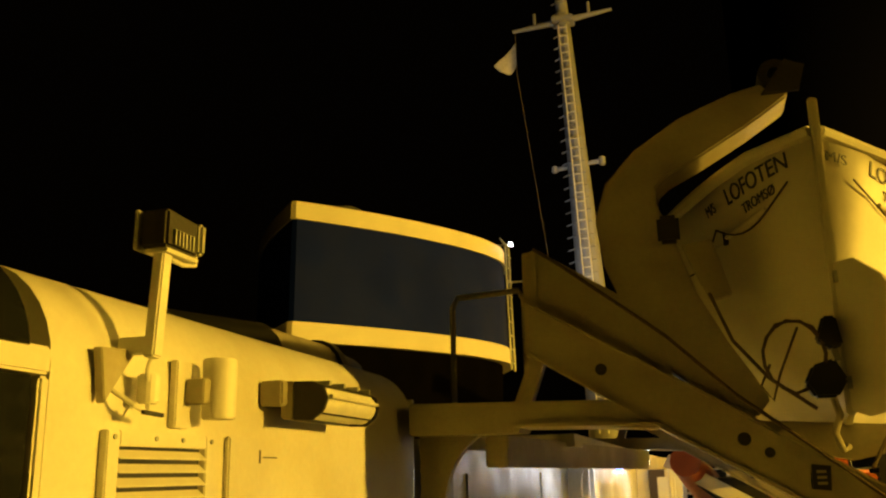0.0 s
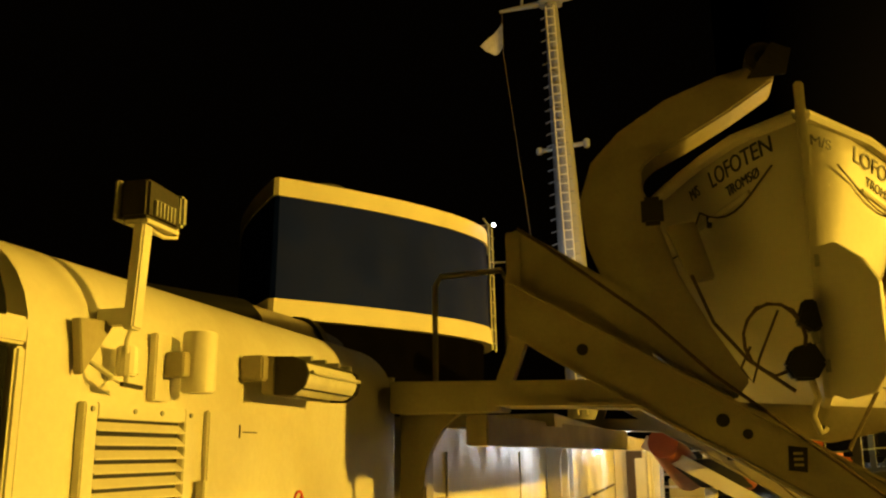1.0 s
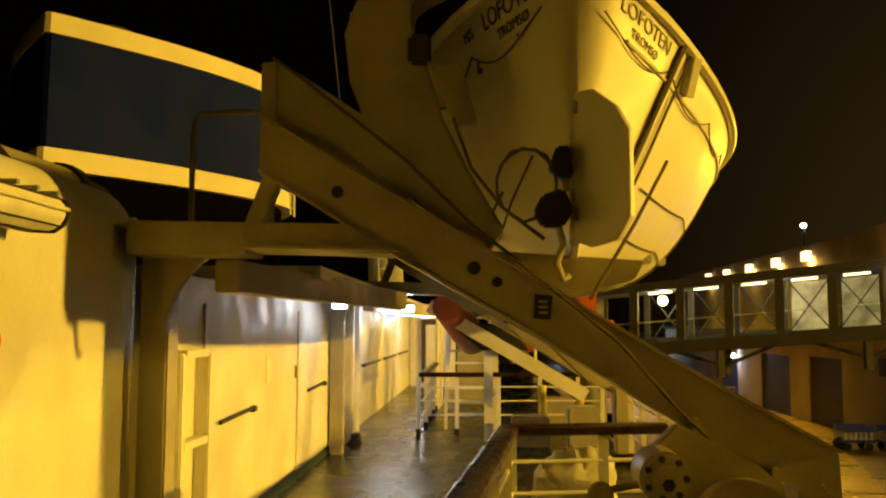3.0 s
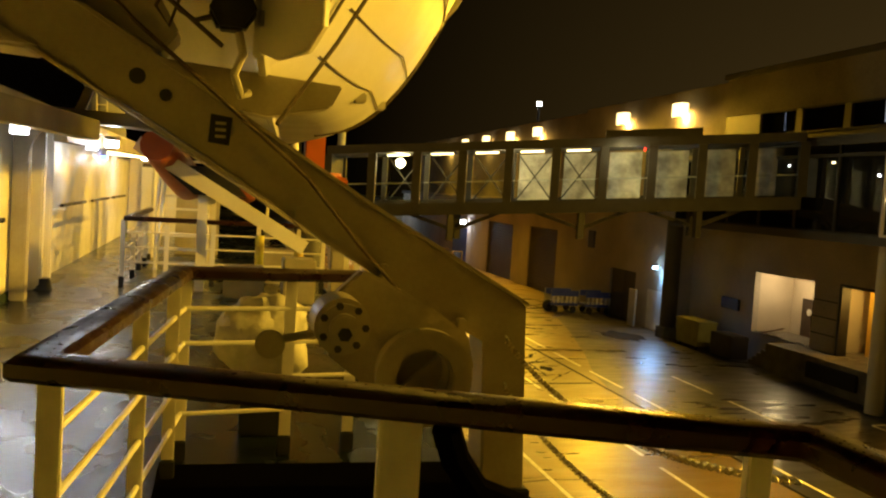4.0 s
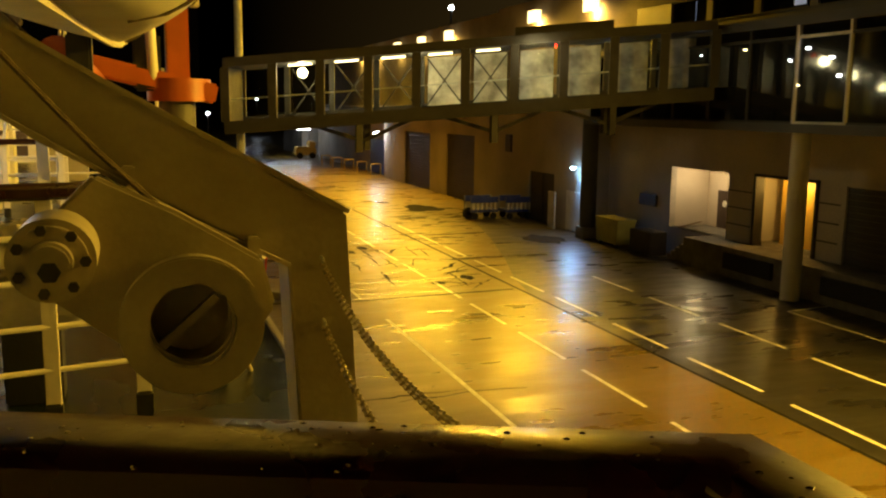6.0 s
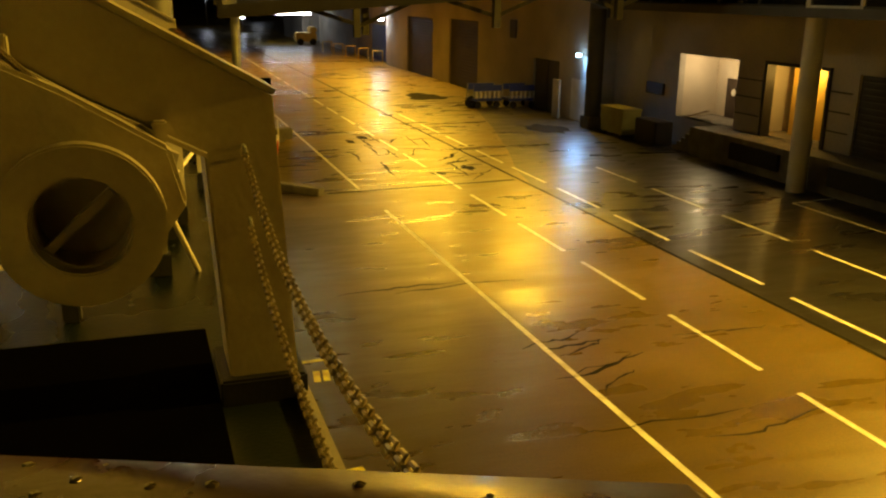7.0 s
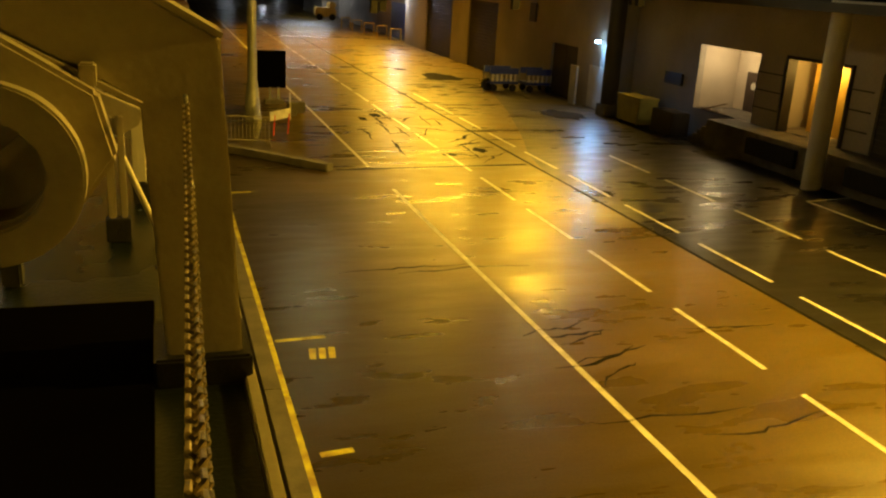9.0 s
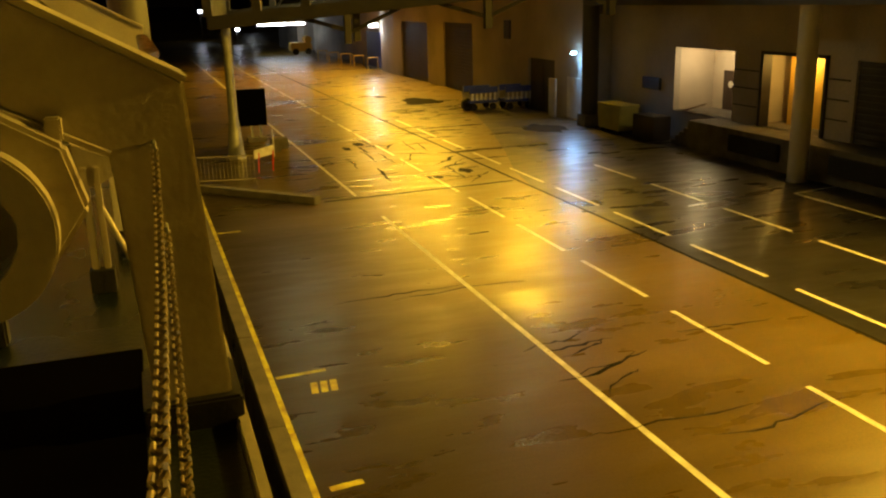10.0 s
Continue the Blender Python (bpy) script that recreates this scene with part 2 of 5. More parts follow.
HAZE = haze_mat()
LENS = mat("frosted_lens", (0.85, 0.83, 0.75), 0.35, scale=6, vary=0.15, bump=0.03, coat=0.5)

# ---------------- mesh helpers ----------------


def thing(name, at=(0, 0, 0), label="", category="", group="", kind=""):
    ob = new(name)
    ob.location = at
    ob.empty_display_size = 0.1
    ob["at"] = at
    return tagged(ob, label, category, group, kind)


def link(name, me, parent=None, label=""):
    ob = new(name, me)
    if parent is not None:
        ob.parent = parent
        if parent.type == "EMPTY":
            ob.matrix_parent_inverse = Matrix.Translation(parent.location).inverted()
    return tagged(ob, label)


def mesh_of(name, bm, material, bevel=0.0, smooth=False):
    bmesh.ops.recalc_face_normals(bm, faces=bm.faces)
    if bevel:
        sharp = [e for e in bm.edges if len(e.link_faces) == 2 and e.calc_face_angle(0) > 0.6]
        bmesh.ops.bevel(bm, geom=sharp, offset=bevel, segments=2, affect="EDGES", clamp_overlap=True)
    me = bpy.data.meshes.new(name)
    bm.to_mesh(me)
    bm.free()
    me.materials.append(material)
    if smooth:
        me.shade_smooth()
        me.set_sharp_from_angle(angle=0.7)
    return me


def part(name, bm, material, parent=None, label="", bevel=0.0, smooth=False):
    return link(name, mesh_of(name, bm, material, bevel, smooth), parent, label)


def solid(name, bm, material, label, category, group="", kind="", bevel=0.0, smooth=False):
    return tagged(part(name, bm, material, None, "", bevel, smooth), label, category, group, kind)


def bx(x0, x1, y0, y1, z0, z1, bm=None):
    bm = bm or bmesh.new()
    m = Matrix.LocRotScale(((x0 + x1) / 2, (y0 + y1) / 2, (z0 + z1) / 2), None, (abs(x1 - x0), abs(y1 - y0), abs(z1 - z0)))
    bmesh.ops.create_cube(bm, size=1, matrix=m)
    return bm


def obox(p, q, w, h, bm=None):
    """A bar with a rectangular section from p to q: w across, h high."""
    bm = bm or bmesh.new()
    p, q = Vector(p), Vector(q)
    d = (q - p).normalized()
    up = Vector((0, 0, 1)) if abs(d.z) < 0.95 else Vector((0, 1, 0))
    s = d.cross(up).normalized()
    u = s.cross(d)
    vs = [bm.verts.new(e + s * a * w / 2 + u * b * h / 2) for e in (p, q) for a, b in ((-1, -1), (1, -1), (1, 1), (-1, 1))]
    for f in ((0, 1, 2, 3), (4, 5, 6, 7), (0, 1, 5, 4), (1, 2, 6, 5), (2, 3, 7, 6), (3, 0, 4, 7)):
        bm.faces.new([vs[i] for i in f])
    return bm


def tube(pts, r, n=8, bm=None, closed=False):
    bm = bm or bmesh.new()
    pts = [Vector(p) for p in pts]
    rings, side = [], None
    for i, p in enumerate(pts):
        a = pts[i - 1] if (i or closed) else p
        b = pts[(i + 1) % len(pts)] if (i + 1 < len(pts) or closed) else p
        d = (b - a).normalized()
        if side is None:
            side = d.cross(Vector((0, 0, 1)) if abs(d.z) < 0.9 else Vector((1, 0, 0))).normalized()
        side = (side - d * side.dot(d)).normalized()
        up = d.cross(side)
        rr = r[i] if isinstance(r, (list, tuple)) else r
        rings.append([bm.verts.new(p + (side * math.cos(2 * math.pi * k / n) + up * math.sin(2 * math.pi * k / n)) * rr) for k in range(n)])
    for i in range(len(rings) if closed else len(rings) - 1):
        A, B = rings[i], rings[(i + 1) % len(rings)]
        for k in range(n):
            bm.faces.new((A[k], A[(k + 1) % n], B[(k + 1) % n], B[k]))
    if not closed:
        bm.faces.new(rings[0])
        bm.faces.new(rings[-1])
    return bm


def prism(poly, axis, a0, a1, bm=None):
    """A polygon in the two other axes, drawn out along axis from a0 to a1."""
    bm = bm or bmesh.new()

    def at(p, a):
        return {"x": (a, p[0], p[1]), "y": (p[0], a, p[1]), "z": (p[0], p[1], a)}[axis]
    A = [bm.verts.new(at(p, a0)) for p in poly]
    B = [bm.verts.new(at(p, a1)) for p in poly]
    n = len(poly)
    bm.faces.new(A)
    bm.faces.new(B)
    for i in range(n):
        bm.faces.new((A[i], A[(i + 1) % n], B[(i + 1) % n], B[i]))
    return bm


def ringdisc(c, axis, a0, a1, ro, ri, n=40, bm=None):
    """A flat ring, or a disc where ri is 0, with thickness along axis."""
    bm = bm or bmesh.new()

    def at(u, v, a):
        return {"x": (a, c[0] + u, c[1] + v), "y": (c[0] + u, a, c[1] + v), "z": (c[0] + u, c[1] + v, a)}[axis]
    cs = [(math.cos(2 * math.pi * k / n), math.sin(2 * math.pi * k / n)) for k in range(n)]
    O = [[bm.verts.new(at(ro * u, ro * v, a)) for u, v in cs] for a in (a0, a1)]
    if ri <= 0:
        bm.faces.new(O[0])
        bm.faces.new(O[1])
        for k in range(n):
            bm.faces.new((O[0][k], O[0][(k + 1) % n], O[1][(k + 1) % n], O[1][k]))
        return bm
    I = [[bm.verts.new(at(ri * u, ri * v, a)) for u, v in cs] for a in (a0, a1)]
    for k in range(n):
        j = (k + 1) % n
        for q in ((O[0][k], O[0][j], O[1][j], O[1][k]), (I[0][k], I[0][j], I[1][j], I[1][k]), (O[0][k], O[0][j], I[0][j], I[0][k]), (O[1][k], O[1][j], I[1][j], I[1][k])):
            bm.faces.new(q)
    return bm


def arc(c, r, a0, a1, n):
    return [(c[0] + r * math.cos(radians(a0 + (a1 - a0) * k / n)), c[1] + r * math.sin(radians(a0 + (a1 - a0) * k / n))) for k in range(n + 1)]


def wall_x(name, x0, x1, y0, y1, z0, z1, holes, material, label):
    """A wall across x0..x1 with rectangular holes (y0, y1, z0, z1) right through it, in a row along y."""
    bm = bmesh.new()
    y = y0
    for a, b, c, d in sorted(holes):
        bx(x0, x1, y, a, z0, z1, bm)
        if c > z0 + 0.01:
            bx(x0, x1, a, b, z0, c, bm)
        if d < z1 - 0.01:
            bx(x0, x1, a, b, d, z1, bm)
        y = b
    bx(x0, x1, y, y1, z0, z1, bm)
    return solid(name, bm, material, label, "wall", kind="structure")


def text_mesh(name, words, size, m, material, parent=None, label="", squeeze=1.0):
    cu = bpy.data.curves.new(name, "FONT")
    cu.body, cu.size, cu.extrude, cu.align_x, cu.align_y = words, size, 0.002, "CENTER", "CENTER"
    tmp = bpy.data.objects.new(name, cu)
    me = bpy.data.meshes.new_from_object(tmp)
    bpy.data.objects.remove(tmp)
    me.transform(m @ Matrix.Diagonal((squeeze, 1, 1, 1)))
    me.materials.clear()
    me.materials.append(material)
    return link(name, me, parent, label)

# ---------------- quay, water and ship's hull ----------------
D = 5.25            # deck level over the quay
S = "structure"
solid("water", prism([(-3000, -3000), (3.0, -3000), (3.0, 3000), (-3000, 3000)], "z", -2.3, -2.0), WATER, "black harbour water between ship and quay", "water", kind=S)
sky = bmesh.new()
row = [(1000 * math.sin(radians(a)), 1000 * math.cos(radians(a))) for a in range(4, 125, 5)]
lo_, hi_ = [sky.verts.new((x, y, -5)) for x, y in row], [sky.verts.new((x, y, 650)) for x, y in row]
for k in range(len(row) - 1):
    sky.faces.new((lo_[k], lo_[k + 1], hi_[k + 1], hi_[k]))
solid("backdrop", sky, HAZE, "faint brown glow of low night cloud", "sky", kind=S)
solid("ground", prism([(3.05, -600), (3000, -600), (3000, 3000), (3.05, 3000)], "z", -3.0, -0.005), ASPHALT, "wet dark asphalt of the terminal yard", "ground", kind=S)
APRON = [(3.05, -60), (14.36, -60), (14.36, 30.0), (15.0, 33.0), (16.4, 37.2), (18.2, 43.3), (19.7, 49.2), (21.2, 54.5), (23.2, 60.5), (24.4, 70.0), (24.4, 400), (3.05, 400)]
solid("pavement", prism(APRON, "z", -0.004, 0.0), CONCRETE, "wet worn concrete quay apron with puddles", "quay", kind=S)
kerb = thing("kerb", (3.2, 15, 0), "low concrete quay edge beam with worn yellow top", "kerb", kind=S)
for k in range(24):
    y = 3 + k * 4.0
    part("kerb_stone", bx(3.05, 3.33, y, y + 3.985, 0, 0.16), KERB, kerb, bevel=0.015)
    part("yellow_edge", bx(3.332, 3.45, y + 0.02, y + 3.95, 0, 0.05), YELLOW, kerb, bevel=0.008)

lines = thing("lane_marking", (11.8, 20, 0), "white painted lane lines on the wet quay", "road marking", kind=S)
dash = mesh_of("dash", bx(-0.06, 0.06, 0, 3.0, 0.0, 0.004), LINE)
for x, y0, per, k0, k1 in ((11.79, 14.44, 4.0, -3, 24), (15.07, 14.58, 4.0, -3, 9), (18.30, 17.55, 4.07, -3, 4)):
    for k in range(k0, k1):
        link("dash", dash, lines).location = (x, y0 + per * k, 0)
part("solid_line", bx(8.39, 8.51, 2, 28.1, 0, 0.004), LINE, lines)
part("solid_line", bx(8.33, 8.44, 31.3, 118, 0, 0.004), LINE, lines)
part("bay_line", bx(21.54, 21.64, 8, 25.4, 0, 0.004), LINE, lines)
part("bay_line", obox((21.6, 25.4, 0.002), (24.1, 25.75, 0.002), 0.1, 0.004), LINE, lines)
part("joint", bx(14.34, 14.44, -20, 130, -0.004, 0.006), PATCH, lines, "dark longitudinal paving joint")
part("joint", obox((7.2, 30.85, 0.001), (14.2, 31.35, 0.001), 0.14, 0.008), PATCH, lines, "dark cross joint in the paving")
marks = thing("quay_marking", (4.2, 17, 0), "worn yellow berth marks on the quay", "road marking", kind=S)
for x0, x1, y, w in ((3.5, 4.4, 17.18, 0.11), (3.62, 4.1, 13.2, 0.13), (3.5, 4.15, 28.05, 0.12), (3.55, 4.0, 11.6, 0.12)):
    part("mark", obox((x0, y, 0.002), (x1, y + 0.05, 0.002), w, 0.004), YELLOW, marks)
for k in range(3):
    part("faded_bar", obox((4.03 + 0.17 * k, 16.3, 0.002), (4.09 + 0.17 * k, 16.75, 0.002), 0.12, 0.004), YELLOW, marks)
rng = random.Random(4)


def patch(cx, cy, rx, ry, label, material=PATCH, n=26, z=0.006):
    pts = []
    for k in range(n):
        a = 2 * math.pi * k / n
        r = 0.62 + 0.38 * rng.random()
        pts.append((cx + rx * r * math.cos(a), cy + ry * r * math.sin(a)))
    return solid("tar_patch", prism(pts, "z", -0.003, z), material, label, "paving patch", "patches in the paving", S)


patch(19.1, 57.6, 1.5, 2.2, "dark irregular tar patch on the asphalt", z=0.02)
patch(20.9, 42.6, 1.2, 1.7, "dark damp patch on the asphalt by the lit door", z=0.012)
patch(17.4, 61.5, 0.5, 0.7, "small dark tar patch on the asphalt")


def crack(x, y, dx, dy, n, w, label="jagged dark crack in the wet paving"):
    """A jagged crack of uneven width, walking from (x, y)."""
    mid = [(x, y)]
    for k in range(n):
        mid.append((mid[-1][0] + dx * rng.uniform(0.4, 1.6) + rng.uniform(-0.07, 0.07), mid[-1][1] + dy * rng.uniform(0.4, 1.6) + rng.uniform(-0.12, 0.12)))
    L, R = [], []
    for k, (a, b) in enumerate(mid):
        t = w * rng.uniform(0.3, 1.3) * math.sin(math.pi * (k + 0.4) / (n + 0.8))
        L.append((a - dy * t / max(0.01, math.hypot(dx, dy)), b + dx * t / max(0.01, math.hypot(dx, dy))))
        R.append((a + dy * t / max(0.01, math.hypot(dx, dy)), b - dx * t / max(0.01, math.hypot(dx, dy))))
    return solid("paving_crack", prism(L + R[::-1], "z", -0.003, 0.004), PATCH, label, "crack", "cracks in the paving", S)


for k in range(16):
    crack(rng.uniform(9.2, 13.0), rng.uniform(31.5, 44), 0.16, rng.uniform(-0.12, 0.3), 9, rng.uniform(0.03, 0.10))
for k in range(9):
    crack(rng.uniform(9.0, 13.6), rng.uniform(32, 42), 0.02, 0.34, 8, rng.uniform(0.03, 0.07))
for k in range(6):
    crack(rng.uniform(7.7, 8.6), rng.uniform(14.2, 16.8), 0.17, 0.06, 8, rng.uniform(0.015, 0.05))
for x, y in ((5.3, 20.6), (6.6, 20.4), (7.4, 13.2), (9.3, 12.6), (11.2, 16.4), (10.4, 27.6)):
    crack(x, y, 0.28, 0.01, 10, 0.03)
for k in range(4):
    patch(rng.uniform(9.6, 13.5), rng.uniform(33, 43), rng.uniform(0.15, 0.4), rng.uniform(0.3, 0.8), "broken dark patch in the concrete", n=18, z=0.004)

hull = bmesh.new()
prism([(-1.0, -30), (1.93, -30), (1.93, 40), (0.8, 60), (-1.0, 64)], "z", -2.6, D - 0.16, hull)
solid("hull_side", hull, BLACK, "black steel hull side of the ship", "ship hull", kind=S)
solid("floor", prism([(-9, -30), (1.90, -30), (1.90, 40), (0.8, 60), (-9, 60)], "z", D - 0.15, D), DECK, "green painted steel deck, wet with rain", "deck", kind=S)
solid("deck_edge_trim", bx(1.905, 1.94, -30, 40, D - 0.15, D + 0.02), PAINT_OLD, "cream painted edge bar along the deck", "deck edge", kind=S, bevel=0.006)
solid("wall_deck_inner", bx(-9, -8.6, -30, 60, D, D + 3), PAINT, "plain white far side of the ship", "wall", kind=S)

# ---------------- near deckhouse ----------------
prof = [(-1.8, D), (-1.8, 7.28)] + arc((-2.12, 7.28), 0.32, 0, 90, 8)[1:] + [(-8.5, 7.6), (-8.5, D)]
house = bmesh.new()
prism(prof, "y", 2.135, 5.30, house)
solid("wall_house", house, PAINT, "white painted steel deckhouse with a rounded roof edge", "deckhouse wall", kind=S, smooth=True)
cornr = [(-8.5, 5.30), (-1.8, 5.30)] + arc((-2.0, 5.30), 0.20, 0, 90, 6)[1:] + [(-8.5, 5.5)]
solid("wall_house_end", prism(cornr, "z", D, 7.42), PAINT, "rounded white end of the deckhouse", "deckhouse wall", kind=S, smooth=True)
solid("wall_house_back", prism([(-1.86, D), (-1.86, 7.28), (-2.15, 7.55), (-8.5, 7.55), (-8.5, D)], "y", -8, 2.134), PAINT, "white deckhouse wall beside the glazed door", "deckhouse wall", kind=S)
w1 = thing("window_1", (-1.8, 1.6, D), "dark glazed saloon door with a white frame", "glass door", kind=S)
part("pane", bx(-1.85, -1.815, 0.9, 2.09, D + 0.15, 7.25), DARKGLASS, w1, bevel=0.004)
part("window_frame", bx(-1.86, -1.795, 0.4, 2.134, 7.255, 7.33), PAINT, w1, bevel=0.008)
part("window_frame", bx(-1.86, -1.795, 2.095, 2.134, D, 7.25), PAINT, w1, bevel=0.008)
w2 = thing("window_2", (-1.85, 1.6, 7.3), "dark curved skylight pane at the roof edge", "window", kind=S)
pr = arc((-2.14, 7.28), 0.345, 8, 70, 7)
inner = [(x - 0.03, z - 0.02) for x, z in reversed(pr)]
part("pane", prism(pr + inner, "y", 0.4, 2.05), DARKGLASS, w2, smooth=True)

vent = thing("louvre_vent", (-1.8, 2.65, 6.3), "cream painted louvred ventilation grille in the deckhouse wall", "vent")
part("backing", bx(-1.806, -1.797, 2.40, 2.92, 6.2, 7.09), BLACK, vent)
for a in (bx(-1.8, -1.77, 2.36, 2.42, 6.15, 7.12), bx(-1.8, -1.77, 2.90, 2.955, 6.15, 7.12), bx(-1.8, -1.77, 2.42, 2.90, 7.075, 7.12), bx(-1.8, -1.77, 2.42, 2.90, 6.15, 6.2)):
    part("frame", a, PAINT, vent, bevel=0.004)
slat = mesh_of("slat", prism([(-1.797, 0.0), (-1.767, -0.024), (-1.767, -0.028), (-1.797, -0.006)], "y", 2.42, 2.90), PAINT)
for k in range(21):
    link("slat", slat, vent).location.z = 7.065 - 0.041 * k
for y in (2.39, 2.60, 2.75, 2.93):
    part("bolt", ringdisc((y, 7.10), "x", -1.77, -1.764, 0.008, 0, 8), STEEL, vent)

door = thing("door_1", (-1.8, 3.5, D), "white steel locker door with a grab handle", "door", kind=S)
part("door_leaf", bx(-1.8, -1.776, 3.07, 3.82, D + 0.2, 7.125), PAINT, door, bevel=0.006)
part("door_handle", tube([(-1.776, 3.42, 6.64), (-1.735, 3.42, 6.65), (-1.735, 3.42, 6.78), (-1.776, 3.42, 6.79)], 0.009), PAINT, door, "white bent-pipe handle", smooth=True)
part("door_handle", tube([(-1.776, 3.47, 6.64), (-1.735, 3.47, 6.65), (-1.735, 3.47, 6.78), (-1.776, 3.47, 6.79)], 0.009), PAINT, door, smooth=True)
part("latch", bx(-1.79, -1.755, 3.02, 3.05, 6.80, 6.88), PAINT, door, bevel=0.005)
part("label_bar", bx(-1.777, -1.774, 3.30, 3.31, 7.03, 7.08), LETTER, door)
part("label_bar", bx(-1.777, -1.774, 3.33, 3.45, 7.05, 7.055), LETTER, door)
part("label_plate", bx(-1.778, -1.773, 3.38, 3.50, 6.55, 6.585), RED, door, "small red notice plate")

sign = thing("no_smoking_sign", (-1.8, 3.925, 6.70), "round red and white no-smoking sign on the wall", "sign")
part("disc", ringdisc((3.925, 6.76), "x", -1.80, -1.796, 0.052, 0, 28), BOAT, sign)
part("red_ring", ringdisc((3.925, 6.76), "x", -1.797, -1.792, 0.052, 0.042, 28), RED, sign)
part("red_bar", obox((-1.793, 3.895, 6.725), (-1.793, 3.955, 6.795), 0.004, 0.010), RED, sign)
part("pictogram", obox((-1.794, 3.895, 6.757), (-1.794, 3.955, 6.757), 0.003, 0.009), LETTER, sign)

fluo = thing("bulkhead_light", (-1.8, 3.6, 7.28), "unlit fluorescent bulkhead lamp with a ribbed lens", "lamp")
part("mount", bx(-1.8, -1.70, 3.33, 3.42, 7.25, 7.35), PAINT_OLD, fluo, bevel=0.008)
part("housing", prism([(-1.73, 7.20), (-1.672, 7.195), (-1.672, 7.35), (-1.73, 7.35)], "y", 3.38, 4.0), PAINT_OLD, fluo, bevel=0.006)
part("lens", prism([(-1.671, 7.205), (-1.60, 7.20), (-1.555, 7.232), (-1.54, 7.275), (-1.555, 7.318), (-1.60, 7.338), (-1.671, 7.34)], "y", 3.405, 3.975), LENS, fluo, bevel=0.008, smooth=True)
for y in (3.385, 3.975):
    part("end_cap", prism([(-1.68, 7.196), (-1.598, 7.192), (-1.548, 7.228), (-1.532, 7.275), (-1.548, 7.322), (-1.598, 7.346), (-1.68, 7.348)], "y", y, y + 0.022), DARKMETAL, fluo, "dark end cap", bevel=0.004)
for z in (7.222, 7.328):
    part("lens_edge", tube([(-1.572, 3.40, z), (-1.572, 3.98, z)], 0.006, 6), DARKMETAL, fluo)
part("tube", tube([(-1.53, 3.42, 7.285), (-1.53, 3.96, 7.285)], 0.009), LENS, fluo, smooth=True)
for y in (3.45, 3.6, 3.75, 3.9):
    part("clip", bx(-1.62, -1.545, y - 0.01, y + 0.01, 7.332, 7.35), STEEL, fluo)

cylamp = thing("wall_sounder", (-1.8, 2.83, 7.15), "white cylindrical wall fitting on a square plate", "wall fitting")
part("back_plate", bx(-1.8, -1.77, 2.70, 2.80, 7.14, 7.36), PAINT, cylamp, bevel=0.005)
part("bracket", bx(-1.77, -1.70, 2.75, 2.82, 7.22, 7.30), PAINT_OLD, cylamp, bevel=0.004)
part("cylinder", ringdisc((-1.70, 2.85), "z", 7.17, 7.375, 0.058, 0.0, 28), PAINT, cylamp, bevel=0.005, smooth=True)

fl = thing("floodlight", (-1.8, 2.42, 7.2), "weathered floodlight on a bent wall bracket", "floodlight")
part("bracket_plate", prism([(2.29, 7.35), (2.46, 7.36), (2.32, 7.19)], "x", -1.79, -1.76), PAINT_OLD, fl, bevel=0.003)
part("bracket_arm", obox((-1.8, 2.44, 7.37), (-1.68, 2.44, 7.37), 0.05, 0.05), PAINT, fl, bevel=0.004)
part("pole", obox((-1.69, 2.435, 7.33), (-1.69, 2.46, 7.665), 0.04, 0.05), PAINT, fl, bevel=0.006)
part("yoke", tube([(-1.69, 2.43, 7.665), (-1.69, 2.57, 7.645), (-1.69, 2.645, 7.66), (-1.69, 2.645, 7.73)], 0.007), PAINT, fl, smooth=True)
part("foot_plate", bx(-1.73, -1.65, 2.42, 2.60, 7.655, 7.668), PAINT, fl, bevel=0.003)
part("head", prism([(2.43, 7.675), (2.61, 7.675), (2.63, 7.79), (2.43, 7.80)], "x", -1.76, -1.66), DARKMETAL, fl, bevel=0.01)
for k in range(6):
    part("cooling_fin", bx(-1.66, -1.648, 2.46 + 0.02 * k, 2.468 + 0.02 * k, 7.685, 7.735), STEEL, fl)
part("bezel", bx(-1.775, -1.76, 2.42, 2.62, 7.67, 7.80), STEEL, fl, bevel=0.004)
part("visor", bx(-1.75, -1.645, 2.60, 2.635, 7.685, 7.79), STEEL, fl, "scratched bright metal side", bevel=0.01)
part("junction_box", ringdisc((-1.74, 2.50), "z", 7.20, 7.29, 0.035, 0, 16), PAINT, fl, bevel=0.006)
part("cable", tube([(-1.78, 2.36, 7.24), (-1.72, 2.40, 7.19), (-1.72, 2.47, 7.17), (-1.74, 2.50, 7.21), (-1.72, 2.46, 7.30), (-1.69, 2.47, 7.42)], 0.008), PAINT, fl, smooth=True)
part("clamp", obox((-1.70, 2.42, 7.17), (-1.70, 2.52, 7.165), 0.012, 0.012), BLACK, fl)

